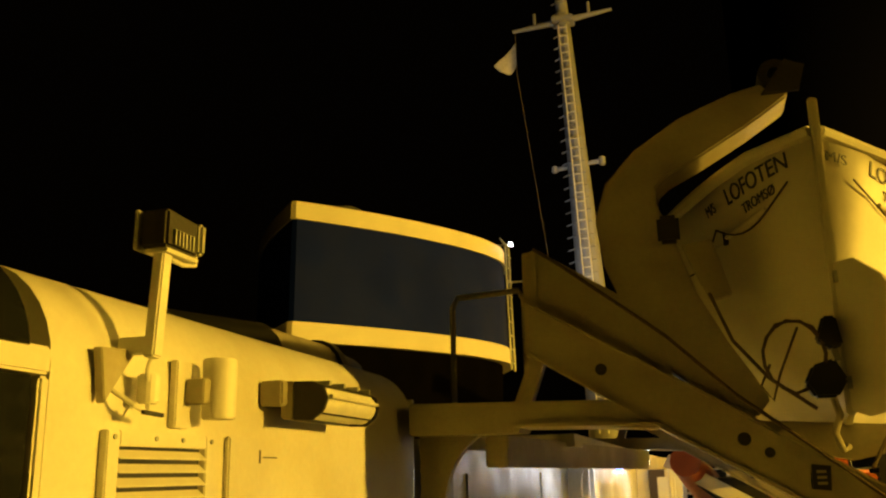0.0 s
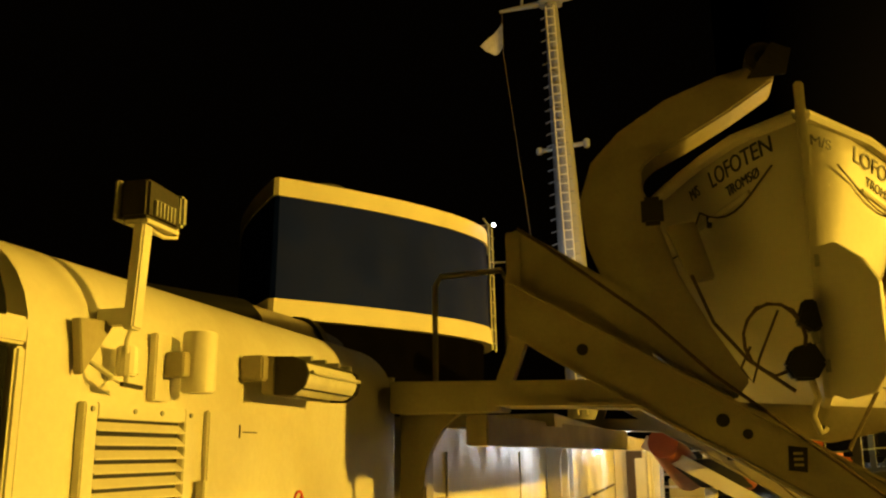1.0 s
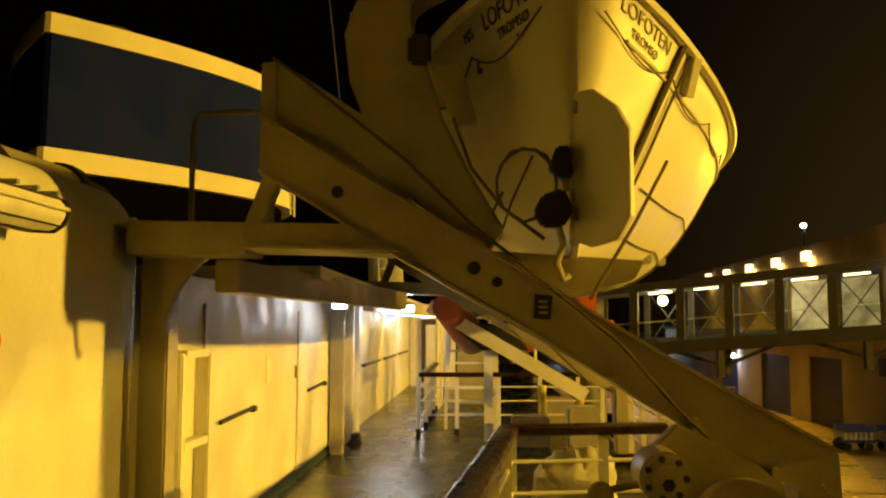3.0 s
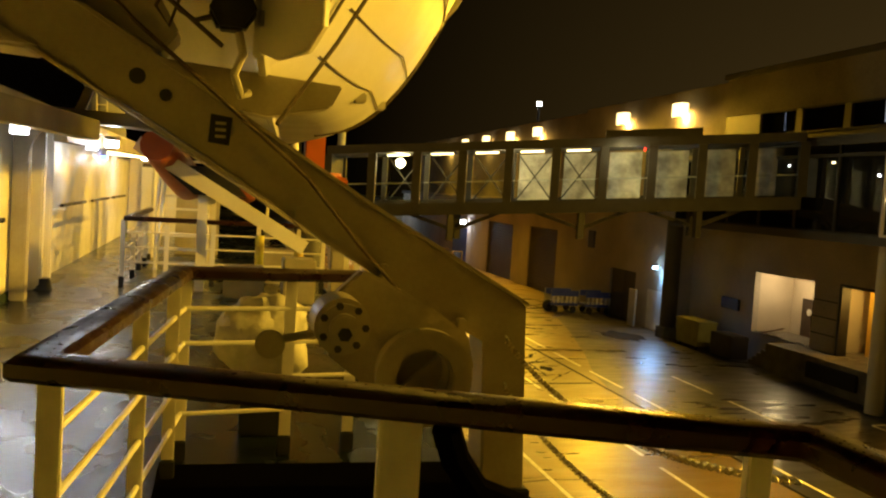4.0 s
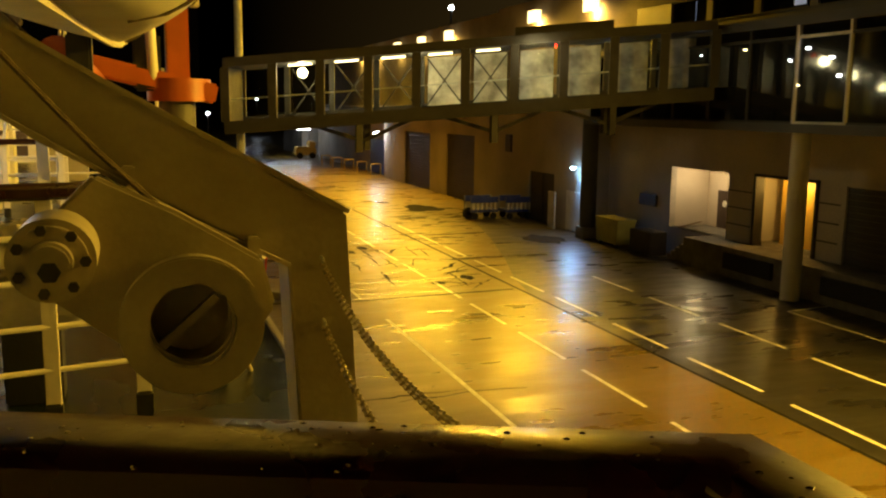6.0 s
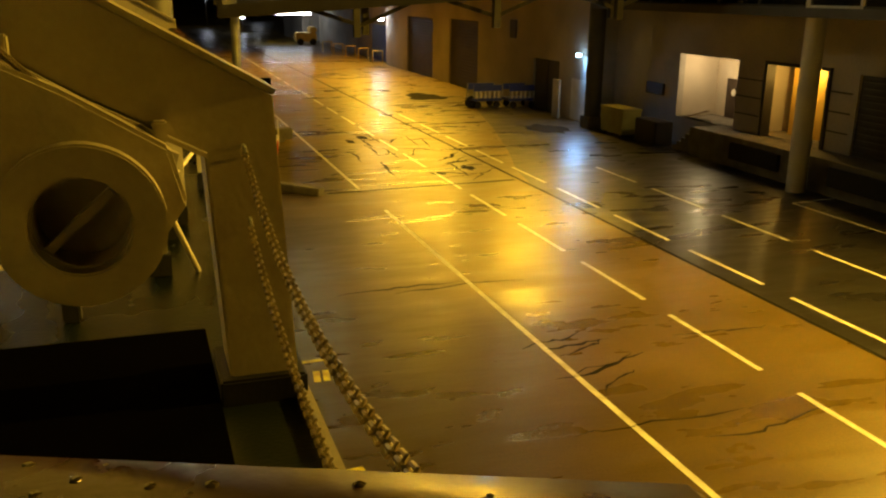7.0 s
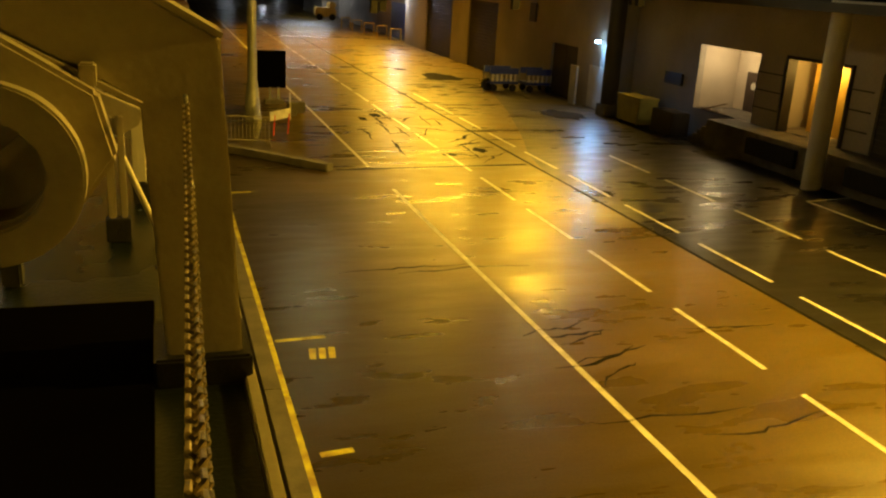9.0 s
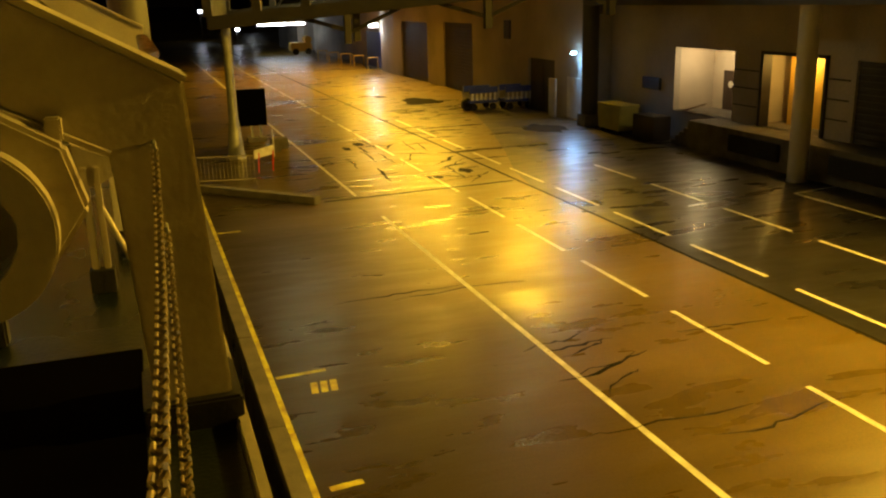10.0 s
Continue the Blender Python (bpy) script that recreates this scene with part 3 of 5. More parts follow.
# roof fittings
hood = thing("roof_duct", (-4.5, 8.3, 7.6), "cream round air duct with a black hood on the roof", "air duct")
part("hood", tube([(-4.95, 7.0, 8.12), (-4.45, 8.25, 8.12)], 0.42, 20), BLACK, hood, "black hood", smooth=True)
part("body", tube([(-4.45, 8.25, 8.10), (-4.22, 9.2, 8.06)], [0.41, 0.38], 20), PAINT_OLD, hood, smooth=True)
part("flange", tube([(-4.22, 9.2, 8.06), (-4.20, 9.3, 8.06)], 0.42, 20), DARKMETAL, hood, smooth=True)
part("elbow", tube([(-4.20, 9.3, 8.06), (-4.1, 9.6, 8.0), (-4.1, 9.8, 7.8), (-4.1, 9.8, 7.2)], 0.36, 16), BLACK, hood, smooth=True)
part("saddle", bx(-4.75, -4.15, 7.6, 7.9, 7.2, 7.85), PAINT_OLD, hood)
part("saddle", bx(-4.55, -3.95, 8.7, 8.9, 7.2, 7.85), PAINT_OLD, hood)

fun = thing("funnel", (-6.3, 16, 7.24), "blue-grey ship's funnel with cream bands at top and foot", "funnel")


def funnel_plan(g):
    """Tear-drop plan: narrow aft, full and rounded forward."""
    right = [(2.6 * (1 - ((17.3 - y) / 4.4) ** 1.6), y) for y in (12.95, 13.2, 13.6, 14.0, 14.5, 15.0, 15.5, 16.0, 16.5, 17.0)]
    right += [(2.6 * math.cos(a * 0.157), 17.3 + 3.0 * math.sin(a * 0.157)) for a in range(0, 10)]
    pts = [(-6.3 + g * x, 16.4 + g * (y - 16.4)) for x, y in right]
    return pts + [(-6.3 - g * x, 16.4 + g * (y - 16.4)) for x, y in reversed(right)]


def oval(z0, z1, grow0, grow1):
    bm = bmesh.new()
    rings = [[bm.verts.new((x, y, z)) for x, y in funnel_plan(g)] for z, g in ((z0, grow0), (z1, grow1))]
    n = len(rings[0])
    for k in range(n):
        bm.faces.new((rings[0][k], rings[0][(k + 1) % n], rings[1][(k + 1) % n], rings[1][k]))
    bm.faces.new(rings[0])
    bm.faces.new(rings[1])
    return bm


part("casing", oval(7.2, 9.1, 0.93, 0.95), MATT_BLACK, fun, "black casing", smooth=True)
part("lower_band", oval(9.1, 9.42, 1.02, 1.015), FUNNEL_CREAM, fun, "cream foot band", smooth=True)
part("body", oval(9.42, 11.15, 1.0, 0.985), FUNNEL_BLUE, fun, smooth=True)
part("upper_band", oval(11.15, 11.46, 1.0, 0.995), FUNNEL_CREAM, fun, "cream top band", smooth=True)
for y in (15.0, 16.6, 18.2):
    part("exhaust_pipe", ringdisc((-6.3, y), "z", 11.44, 11.85, 0.4, 0.33, 20), BLACK, fun, smooth=True)
for y in (17.6, 17.95):
    part("ladder_rail", tube([(-3.66, y, 9.0), (-3.70, y, 11.6), (-3.8, y, 11.75)], 0.025, 6), STEEL, fun, smooth=True)
for k in range(9):
    part("ladder_rung", tube([(-3.66, 17.6, 9.15 + 0.28 * k), (-3.66, 17.95, 9.15 + 0.28 * k)], 0.014, 6), STEEL, fun)

for x, y, z in ((-3.34, 18.3, 10.95), (-3.52, 17.3, 11.52)):
    fx = thing("funnel_lamp_fixture", (x, y, z), "small glowing white lamp at the funnel's edge", "lamp", "funnel lamps")
    part("arm", tube([(x - 0.5, y, z), (x, y, z)], 0.02, 6), STEEL, fx)
    part("lens", ringdisc((x, y), "z", z - 0.03, z + 0.03, 0.035, 0, 12), GLOW_C, fx, "glowing lens", bevel=0.01)

hoop = thing("pipe_hoop", (-1.4, 6.2, 7.39), "thin cream pipe hoop rail on the frame", "rail")
part("pipe", tube([(-1.72, 6.0, 7.36), (-1.72, 6.0, 8.10), (-1.68, 6.0, 8.17), (-1.25, 6.0, 8.19), (-1.21, 6.0, 8.12), (-1.21, 6.0, 7.36)], 0.02, 8), PAINT_OLD, hoop, smooth=True)

# mast
mast = thing("mast", (-2.75, 27, 7.24), "tapered pale steel mast with rungs and a cross yard", "mast")
MT = Vector((-3.35, 26.6, 23.2))
MB = Vector((-2.75, 27, 7.24))
part("trunk", tube([MB, MB.lerp(MT, 0.6), MT], [0.56, 0.33, 0.17], 10), MASTP, mast, smooth=True)
for k in range(30):
    p = MB.lerp(MT, 0.25 + 0.025 * k)
    r = 0.62 - 0.46 * (0.25 + 0.025 * k)
    part("rung", tube([p + Vector((-r - 0.12, -0.12, 0)), p + Vector((-r * 0.4, -r - 0.08, 0)), p + Vector((r * 0.7, -r - 0.06, 0))], 0.025, 5), MASTP, mast)
for dx in (-0.13, 0.13):
    part("ladder_rail", tube([MB.lerp(MT, f) + Vector((dx, -(0.62 - 0.44 * f) - 0.12, 0)) for f in (0.05, 0.3, 0.6, 0.87)], 0.022, 5), FUNNEL_CREAM, mast)
for k in range(44):
    f = 0.06 + 0.0187 * k
    c = MB.lerp(MT, f) + Vector((0, -(0.62 - 0.44 * f) - 0.12, 0))
    part("ladder_rung", tube([c + Vector((-0.13, 0, 0)), c + Vector((0.13, 0, 0))], 0.018, 5), FUNNEL_CREAM, mast)
p = MB.lerp(MT, 0.89)
part("yard", tube([p + Vector((-1.7, 0, -0.12)), p, p + Vector((1.6, 0.0, 0.16))], [0.05, 0.12, 0.05], 8), MASTP, mast, smooth=True)
part("yard_platform", bx(p.x - 0.35, p.x + 0.35, p.y - 0.3, p.y + 0.3, p.z - 0.1, p.z + 0.08), MASTP, mast, bevel=0.02)
part("top_lamp", tube([MT, MT + Vector((0, 0, 0.9))], 0.06, 8), MASTP, mast)
part("yard_lamp", tube([p + Vector((-0.95, 0, 0)), p + Vector((-0.95, 0, 0.4))], 0.05, 6), MASTP, mast)
part("yard_lamp", tube([p + Vector((0.85, 0, 0.1)), p + Vector((0.85, 0, 0.55))], 0.05, 6), MASTP, mast)
q = MB.lerp(MT, 0.57)
part("lamp_arm", tube([q + Vector((-0.75, 0, 0)), q + Vector((0.75, 0, 0.15))], 0.07, 6), MASTP, mast)
part("mast_lamp", ringdisc((q.x + 0.75, q.y), "z", q.z, q.z + 0.28, 0.10, 0, 12), MASTP, mast, bevel=0.03)
part("mast_lamp", ringdisc((q.x - 0.75, q.y), "z", q.z - 0.1, q.z + 0.12, 0.10, 0, 12), MASTP, mast, bevel=0.03)
flag = bmesh.new()
cols = []
for k in range(9):
    u = k / 8
    w = 0.08 * math.sin(5 * u)
    cols.append((flag.verts.new((p.x - 1.62 - 0.75 * u, p.y + w, p.z - 0.55 - 0.75 * u + 0.1 * w)), flag.verts.new((p.x - 1.62 - 0.55 * u, p.y + w, p.z - 1.35 - 0.15 * math.sin(4 * u) - 0.3 * u))))
for a, b in zip(cols, cols[1:]):
    flag.faces.new((a[0], b[0], b[1], a[1]))
fg = solid("pennant", flag, TARP, "small pale pennant blowing from the yard", "flag")
fg.modifiers.new("thick", "SOLIDIFY").thickness = 0.012
solid("halyard", tube([(p.x - 1.62, p.y, p.z - 0.1), (p.x - 1.62, p.y, p.z - 1.6), (p.x - 0.9, p.y, 13.5)], 0.012, 5), ROPE, "thin halyard line from the yard", "rope")
# ---------------- boat davits ----------------
YD = 4.97


def davit(y, group):
    """A gravity davit: sloping track girder with post, inboard leg and beam, cradle arm."""
    d = thing("boat_davit", (1.8, y, D), "cream painted steel gravity davit with sloping track girder", "davit", group)
    track = [(1.858, 6.212), (1.097, 6.632), (0.497, 6.99), (0.065, 7.256), (-0.639, 7.685), (-1.02, 7.90), (-1.02, 7.63), (-0.851, 7.512), (-0.304, 7.185), (0.243, 6.88), (0.66, 6.63), (0.908, 6.45), (1.335, 6.215), (1.655, 6.045), (1.695, D + 0.08), (1.905, D + 0.08)]
    part("track_girder", prism(track, "y", y, y + 0.24), PAINT_OLD, d, bevel=0.008)
    for a, b in (((1.862, 6.217), (1.097, 6.64)), ((1.097, 6.64), (-1.02, 7.908))):
        part("top_flange", obox((a[0], y + 0.12, a[1]), (b[0], y + 0.12, b[1]), 0.28, 0.016), PAINT_OLD, d)
    for a, b in (((1.66, 6.04), (1.335, 6.208)), ((1.335, 6.208), (0.66, 6.622)), ((0.66, 6.622), (-0.304, 7.177)), ((-0.304, 7.177), (-1.02, 7.62))):
        part("bottom_flange", obox((a[0], y + 0.12, a[1]), (b[0], y + 0.12, b[1]), 0.29, 0.014), PAINT_OLD, d)
    part("foot", bx(1.66, 1.93, y - 0.03, y + 0.28, D - 0.01, D + 0.085), BLACK, d, bevel=0.008)
    # lightening holes are not cut: black discs carry their dark
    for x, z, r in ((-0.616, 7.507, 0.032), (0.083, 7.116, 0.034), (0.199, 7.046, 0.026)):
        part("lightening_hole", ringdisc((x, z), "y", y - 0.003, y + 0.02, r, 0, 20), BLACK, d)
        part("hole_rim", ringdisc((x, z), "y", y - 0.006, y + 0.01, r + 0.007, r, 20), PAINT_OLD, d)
    part("notice_plate", prism([(0.385, 6.985), (0.475, 6.975), (0.465, 6.855), (0.378, 6.865)], "y", y - 0.008, y - 0.001), BLACK, d, "black notice plate with faded white marks")
    for k in range(3):
        part("notice_bar", bx(0.405, 0.45, y - 0.011, y - 0.008, 6.885 + 0.028 * k, 6.898 + 0.028 * k), PAINT_OLD, d)
    part("upper_plate", prism([(-1.02, 8.20), (-0.95, 8.22), (-0.262, 7.765), (-0.245, 7.40), (-0.75, 7.70), (-1.02, 7.80)], "y", y + 0.05, y + 0.20), PAINT_OLD, d, bevel=0.006)
    part("upper_post", bx(-1.03, -0.95, y + 0.03, y + 0.22, 7.6, 8.2), PAINT_OLD, d, bevel=0.006)
    part("strut", obox((-1.09, y + 0.1, 7.28), (-0.93, y + 0.1, 7.70), 0.1, 0.09), PAINT_OLD, d, bevel=0.006)
    part("strut", obox((-0.80, y + 0.15, 7.52), (-0.55, y + 0.15, 7.33), 0.04, 0.03), BLACK, d)
    part("cross_beam", prism([(-1.72, 7.37), (-0.52, 7.345), (-0.28, 7.22), (-0.36, 7.19), (-1.08, 7.225), (-1.08, 7.19), (-1.72, 7.19)], "y", y + 0.02, y + 0.35), PAINT_OLD, d, bevel=0.008)
    part("beam_flange", prism([(-1.1, 7.235), (-0.33, 7.215), (-0.30, 7.20), (-1.1, 7.215)], "y", y - 0.05, y + 0.36), PAINT_OLD, d)
    part("leg", bx(-1.76, -1.60, y + 0.34, y + 0.52, D, 7.38), PAINT_OLD, d, bevel=0.012)
    part("gusset", prism([(-1.62, 7.2)] + arc((-1.10, 6.78), 0.50, 100, 180, 8) + [(-1.62, 6.75)], "y", y + 0.30, y + 0.36), PAINT_OLD, d)
    part("side_beam", obox((-1.30, y + 0.4, 7.10), (-0.72, y + 4.6, 7.08), 0.14, 0.18), PAINT_OLD, d, bevel=0.008)
    arm = [(0.52, 9.10), (0.2, 9.03), (-0.1, 8.92), (-0.36, 8.76), (-0.53, 8.58), (-0.60, 8.36), (-0.57, 8.1), (-0.47, 7.83), (-0.32, 7.55), (-0.1, 7.36), (0.16, 7.22), (0.24, 7.32), (0.06, 7.62), (-0.08, 7.9), (-0.17, 8.2), (-0.25, 8.42), (-0.245, 8.52), (-0.18, 8.58), (0.02, 8.68), (0.27, 8.82), (0.50, 8.97)]
    a = part("cradle_arm", prism(arm, "y", y + 0.06, y + 0.34), PAINT_OLD, d, "broad curved cradle arm", bevel=0.012)
    part("arm_sheave", ringdisc((0.44, 9.10), "y", y + 0.02, y + 0.38, 0.085, 0.035, 24), DARKMETAL, a, smooth=True)
    part("sheave_cheek", prism([(0.36, 8.98), (0.56, 8.98), (0.60, 9.12), (0.50, 9.17)], "y", y + 0.0, y + 0.03), DARKMETAL, a)
    part("release_gear", bx(-0.26, -0.14, y + 0.0, y + 0.06, 8.18, 8.34), DARKMETAL, a, "dark release gear on the arm", bevel=0.02)
    part("arm_box", prism([(-0.14, 8.15), (0.02, 8.17), (0.10, 7.86), (-0.02, 7.84)], "y", y - 0.04, y + 0.05), PAINT_OLD, a, bevel=0.006)
    return d


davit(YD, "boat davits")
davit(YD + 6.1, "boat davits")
for i, x in enumerate((1.538, 1.16, 0.78)):
    solid("deck_bolt", bx(x - 0.02, x + 0.02, YD - 0.05, YD + 0.0, 6.085 + 0.235 * i, 6.145 + 0.235 * i), PAINT_OLD, "small cream lug on the davit track", "lug", "lugs on the track", bevel=0.005)

# winch on the davit foot
win = thing("boat_winch", (1.2, 4.85, D), "cream boat winch with a large ring flange and bolted gear housing", "winch")
part("ring_flange", ringdisc((1.327, 5.915), "y", 4.70, 4.76, 0.212, 0.124, 48), PAINT_OLD, win, bevel=0.006, smooth=True)
part("drum", ringdisc((1.327, 5.915), "y", 4.76, 4.96, 0.19, 0.12, 40), PAINT_OLD, win, smooth=True)
# black disc closes the drum, its colour drawing the open bore's dark
part("drum_core", ringdisc((1.327, 5.915), "y", 4.93, 4.965, 0.125, 0, 32), BLACK, win)
part("spoke", obox((1.225, 4.80, 5.825), (1.405, 4.80, 5.985), 0.03, 0.026), PAINT_OLD, win)
part("side_plate", prism([(0.92, 5.98), (0.92, 6.22), (1.06, 6.36), (1.30, 6.24), (1.56, 6.08), (1.60, 5.92), (1.5, 5.78), (1.2, 5.76)], "y", 4.88, 4.965), PAINT_OLD, win, bevel=0.012)
part("gear_housing", ringdisc((0.952, 6.14), "y", 4.62, 4.90, 0.118, 0, 36), PAINT_OLD, win, bevel=0.02, smooth=True)
part("gear_cap", ringdisc((0.952, 6.14), "y", 4.57, 4.63, 0.06, 0, 24), PAINT_OLD, win, bevel=0.008, smooth=True)
# socket drawn as a raised black disc, not recessed
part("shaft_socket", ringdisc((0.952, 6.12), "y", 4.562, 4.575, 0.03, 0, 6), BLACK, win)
for k in range(7):
    a = 2 * math.pi * k / 7
    part("housing_bolt", ringdisc((0.952 + 0.09 * math.cos(a), 6.14 + 0.09 * math.sin(a)), "y", 4.605, 4.625, 0.016, 0, 6), DARKMETAL, win)
part("shaft", tube([(0.66, 4.72, 6.06), (0.97, 4.74, 6.12)], 0.018, 10), PAINT_OLD, win, smooth=True)
part("hand_wheel", ringdisc((0.664, 6.057), "y", 4.66, 4.69, 0.06, 0, 28), PAINT_OLD, win, bevel=0.008, smooth=True)
part("motor", tube([(0.664, 4.69, 6.057), (0.664, 4.78, 6.057)], 0.04, 16), PAINT_OLD, win, smooth=True)
stand = thing("rail_stand", (1.55, 6.4, D), "small cream steel stand with black feet on deck", "stand")
part("top_plate", prism([(1.46, 5.88), (1.64, 5.80), (1.62, 5.74), (1.55, 5.70), (1.49, 5.70)], "y", 6.38, 6.42), PAINT_OLD, stand, bevel=0.004)
for x0, x1 in ((1.485, 1.515), (1.535, 1.56)):
    part("leg", bx(x0, x1, 6.37, 6.41, D + 0.10, 5.78), PAINT_OLD, stand, bevel=0.004)
    part("foot", bx(x0 - 0.012, x1 + 0.012, 6.355, 6.425, D, D + 0.10), RUBBER, stand, bevel=0.004)
part("brace", tube([(1.53, 6.39, 5.66), (1.69, 6.39, D)], 0.013, 10), PAINT_OLD, stand, smooth=True)

tb = bmesh.new()
bmesh.ops.create_icosphere(tb, subdivisions=4, radius=1, matrix=Matrix.LocRotScale((0.72, 6.25, 5.80), None, (0.24, 0.17, 0.28)))
for v in tb.verts:
    n = noise.noise(v.co * 6.0) * 0.09 + abs(noise.noise(v.co * 12.0)) * 0.05
    v.co += (v.co - Vector((0.72, 6.25, 5.80))).normalized() * n
    v.co.z = min(v.co.z, 6.03 + n)
    v.co.z = max(v.co.z, D + 0.30 + n)
cov = thing("winch_cover", (0.72, 6.25, D), "pale crumpled tarpaulin tied over a deck machine", "tarpaulin cover")
part("tarpaulin", tb, TARP, cov, smooth=True)
part("pedestal", bx(0.6, 0.84, 6.16, 6.34, D, D + 0.34), BLACK, cov, bevel=0.01)

# ropes on the davit
def rope(pts, r, label, name="rope", material=None, n=6, group=""):
    return solid(name, tube(pts, r, n), material or ROPE, label, "rope", group, smooth=True)


rope([(-0.95, 4.93, 8.2), (-0.8, 4.92, 8.09), (-0.26, 4.93, 7.66), (0.06, 4.92, 7.34), (0.41, 4.93, 7.06), (0.80, 4.92, 6.74), (1.06, 4.92, 6.44), (1.38, 4.9, 6.12)], 0.011, "dark wire fall running down the davit track", "wire_fall")
rope([(-0.5, 11.0, 8.0), (0.41, 11.0, 7.08), (1.38, 11.0, 6.15)], 0.011, "dark wire fall on the far davit", "wire_fall")


def sag(a, b, drop, n=10):
    a, b = Vector(a), Vector(b)
    return [a.lerp(b, k / n) - Vector((0, 0, drop * 4 * (k / n) * (1 - k / n))) for k in range(n + 1)]


lk = bmesh.new()
tube([(0.0, -0.014, 0), (0.008, -0.011, 0), (0.009, 0.011, 0), (0.0, 0.014, 0), (-0.009, 0.011, 0), (-0.008, -0.011, 0)], 0.0034, 5, lk, closed=True)
LINK = mesh_of("chain_link", lk, CHAIN, smooth=True)


def chain(a, b, drop, label):
    c = thing("safety_chain", a, label, "chain", "safety chains")
    pts = sag(a, b, drop, 110)
    for i, (p, q) in enumerate(zip(pts, pts[1:])):
        ob = link("chain_link", LINK, c)
        d = (q - p)
        ob.matrix_parent_inverse = Matrix.Translation(c.location).inverted()
        ob.matrix_basis = Matrix.Translation((p + q) / 2) @ d.to_track_quat("Y", "Z").to_matrix().to_4x4() @ Matrix.Rotation(radians(45 + 90 * (i % 2)), 4, "Y") @ Matrix.Diagonal((1, d.length / 0.0215, 1, 1))


chain((1.768, 4.955, 6.043), (1.705, 2.72, 6.13), 0.13, "galvanised safety chain hanging from the davit post")
chain((1.775, 4.955, 5.823), (1.72, 2.72, 5.90), 0.13, "lower galvanised safety chain hanging from the davit post")
for z, x in ((6.043, 1.768), (5.823, 1.775)):
    solid("chain_eye", tube([(x, 4.97, z + 0.02), (x, 4.945, z + 0.015), (x, 4.945, z - 0.01), (x, 4.97, z - 0.015)], 0.006, 6), STEEL, "steel eye for the safety chain", "eye", "chain eyes")

# ---------------- lifeboat ----------------
Y0, Y1 = 4.72, 12.2


def XC(y):
    """The boat hangs with a slight yaw: its middle line."""
    return 0.57 + 0.075 * (y - 4.72)



def hull_w(s):
    return 1.36 * max(0.0, math.sin(math.pi * min(max(s, 0), 1))) ** 0.66 + 0.015


def hull_zs(s):
    return 8.43 + 0.22 * (2 * s - 1) ** 4


def hull_zk(s):
    return 7.12 + 0.14 * abs(2 * s - 1) ** 5


def hull_x(s, z):
    h = min(1, max(0, (z - hull_zk(s)) / (hull_zs(s) - hull_zk(s))))
    return hull_w(s) * h ** (0.32 + 0.44 * abs(2 * s - 1) ** 2.2)


boat = thing("lifeboat", (0.88, 8.5, 7.06), "white double-ended lifeboat hung in davits, with black lettering", "lifeboat")
hb = bmesh.new()
rows = []
NS, NH = 44, 14
for i in range(NS + 1):
    s = i / NS
    ring = []
    for j in range(-NH, NH + 1):
        h = (abs(j) / NH) ** 1.6
        z = hull_zk(s) + (hull_zs(s) - hull_zk(s)) * h
        c_ = XC(Y0 + (Y1 - Y0) * s)
        ring.append(hb.verts.new((c_ + math.copysign(hull_x(s, z), j) if j else c_, Y0 + (Y1 - Y0) * s, z)))
    rows.append(ring)
for A, B in zip(rows, rows[1:]):
    for j in range(2 * NH):
        hb.faces.new((A[j], A[j + 1], B[j + 1], B[j]))
h = part("hull", hb, BOAT, boat, smooth=True)
so = h.modifiers.new("thick", "SOLIDIFY")
so.thickness, so.offset = 0.03, -1
for side in (-1, 1):
    pts = [(XC(Y0 + (Y1 - Y0) * i / 30) + side * (hull_w(i / 30) + 0.01), Y0 + (Y1 - Y0) * i / 30, hull_zs(i / 30) - 0.02) for i in range(31)]
    part("gunwale", tube(pts, 0.035, 8), BOAT, boat, smooth=True)
    pts = [(XC(Y0 + (Y1 - Y0) * i / 30) + side * (hull_x(i / 30, hull_zs(i / 30) - 0.30) + 0.005), Y0 + (Y1 - Y0) * i / 30, hull_zs(i / 30) - 0.30) for i in range(1, 30)]
    part("rubbing_strake", tube(pts, 0.014, 6), BOAT, boat, smooth=True)
part("keel", tube([(XC(Y0), Y0 + 0.02, 7.24)] + [(XC(Y0 + (Y1 - Y0) * i / 12), Y0 + (Y1 - Y0) * i / 12, hull_zk(i / 12) - 0.02) for i in range(1, 12)] + [(XC(Y1), Y1 - 0.02, 7.24)], 0.03, 6), BOAT, boat, smooth=True)
part("stern_post", obox((XC(Y0) - 0.01, Y0 - 0.01, 7.2), (XC(Y0), Y0 - 0.03, 8.80), 0.045, 0.05), BOAT, boat, bevel=0.008)
part("bow_post", obox((XC(Y1), Y1 + 0.01, 7.2), (XC(Y1), Y1 + 0.03, 8.78), 0.045, 0.05), BOAT, boat, bevel=0.008)
cv = bmesh.new()
crows = []
for i in range(31):
    s = 0.03 + 0.94 * i / 30
    y = Y0 + (Y1 - Y0) * s
    ridge = 0.26 * math.sin(math.pi * s) ** 0.35
    crows.append([cv.verts.new((XC(y) + u * (hull_w(s) - 0.02), y, hull_zs(s) + 0.005 + ridge * (1 - abs(u) ** 1.7) + 0.012 * math.sin(9 * u + 14 * s))) for u in (-1, -0.85, -0.6, -0.3, 0, 0.3, 0.6, 0.85, 1)])
for A, B in zip(crows, crows[1:]):
    for j in range(8):
        cv.faces.new((A[j], A[j + 1], B[j + 1], B[j]))
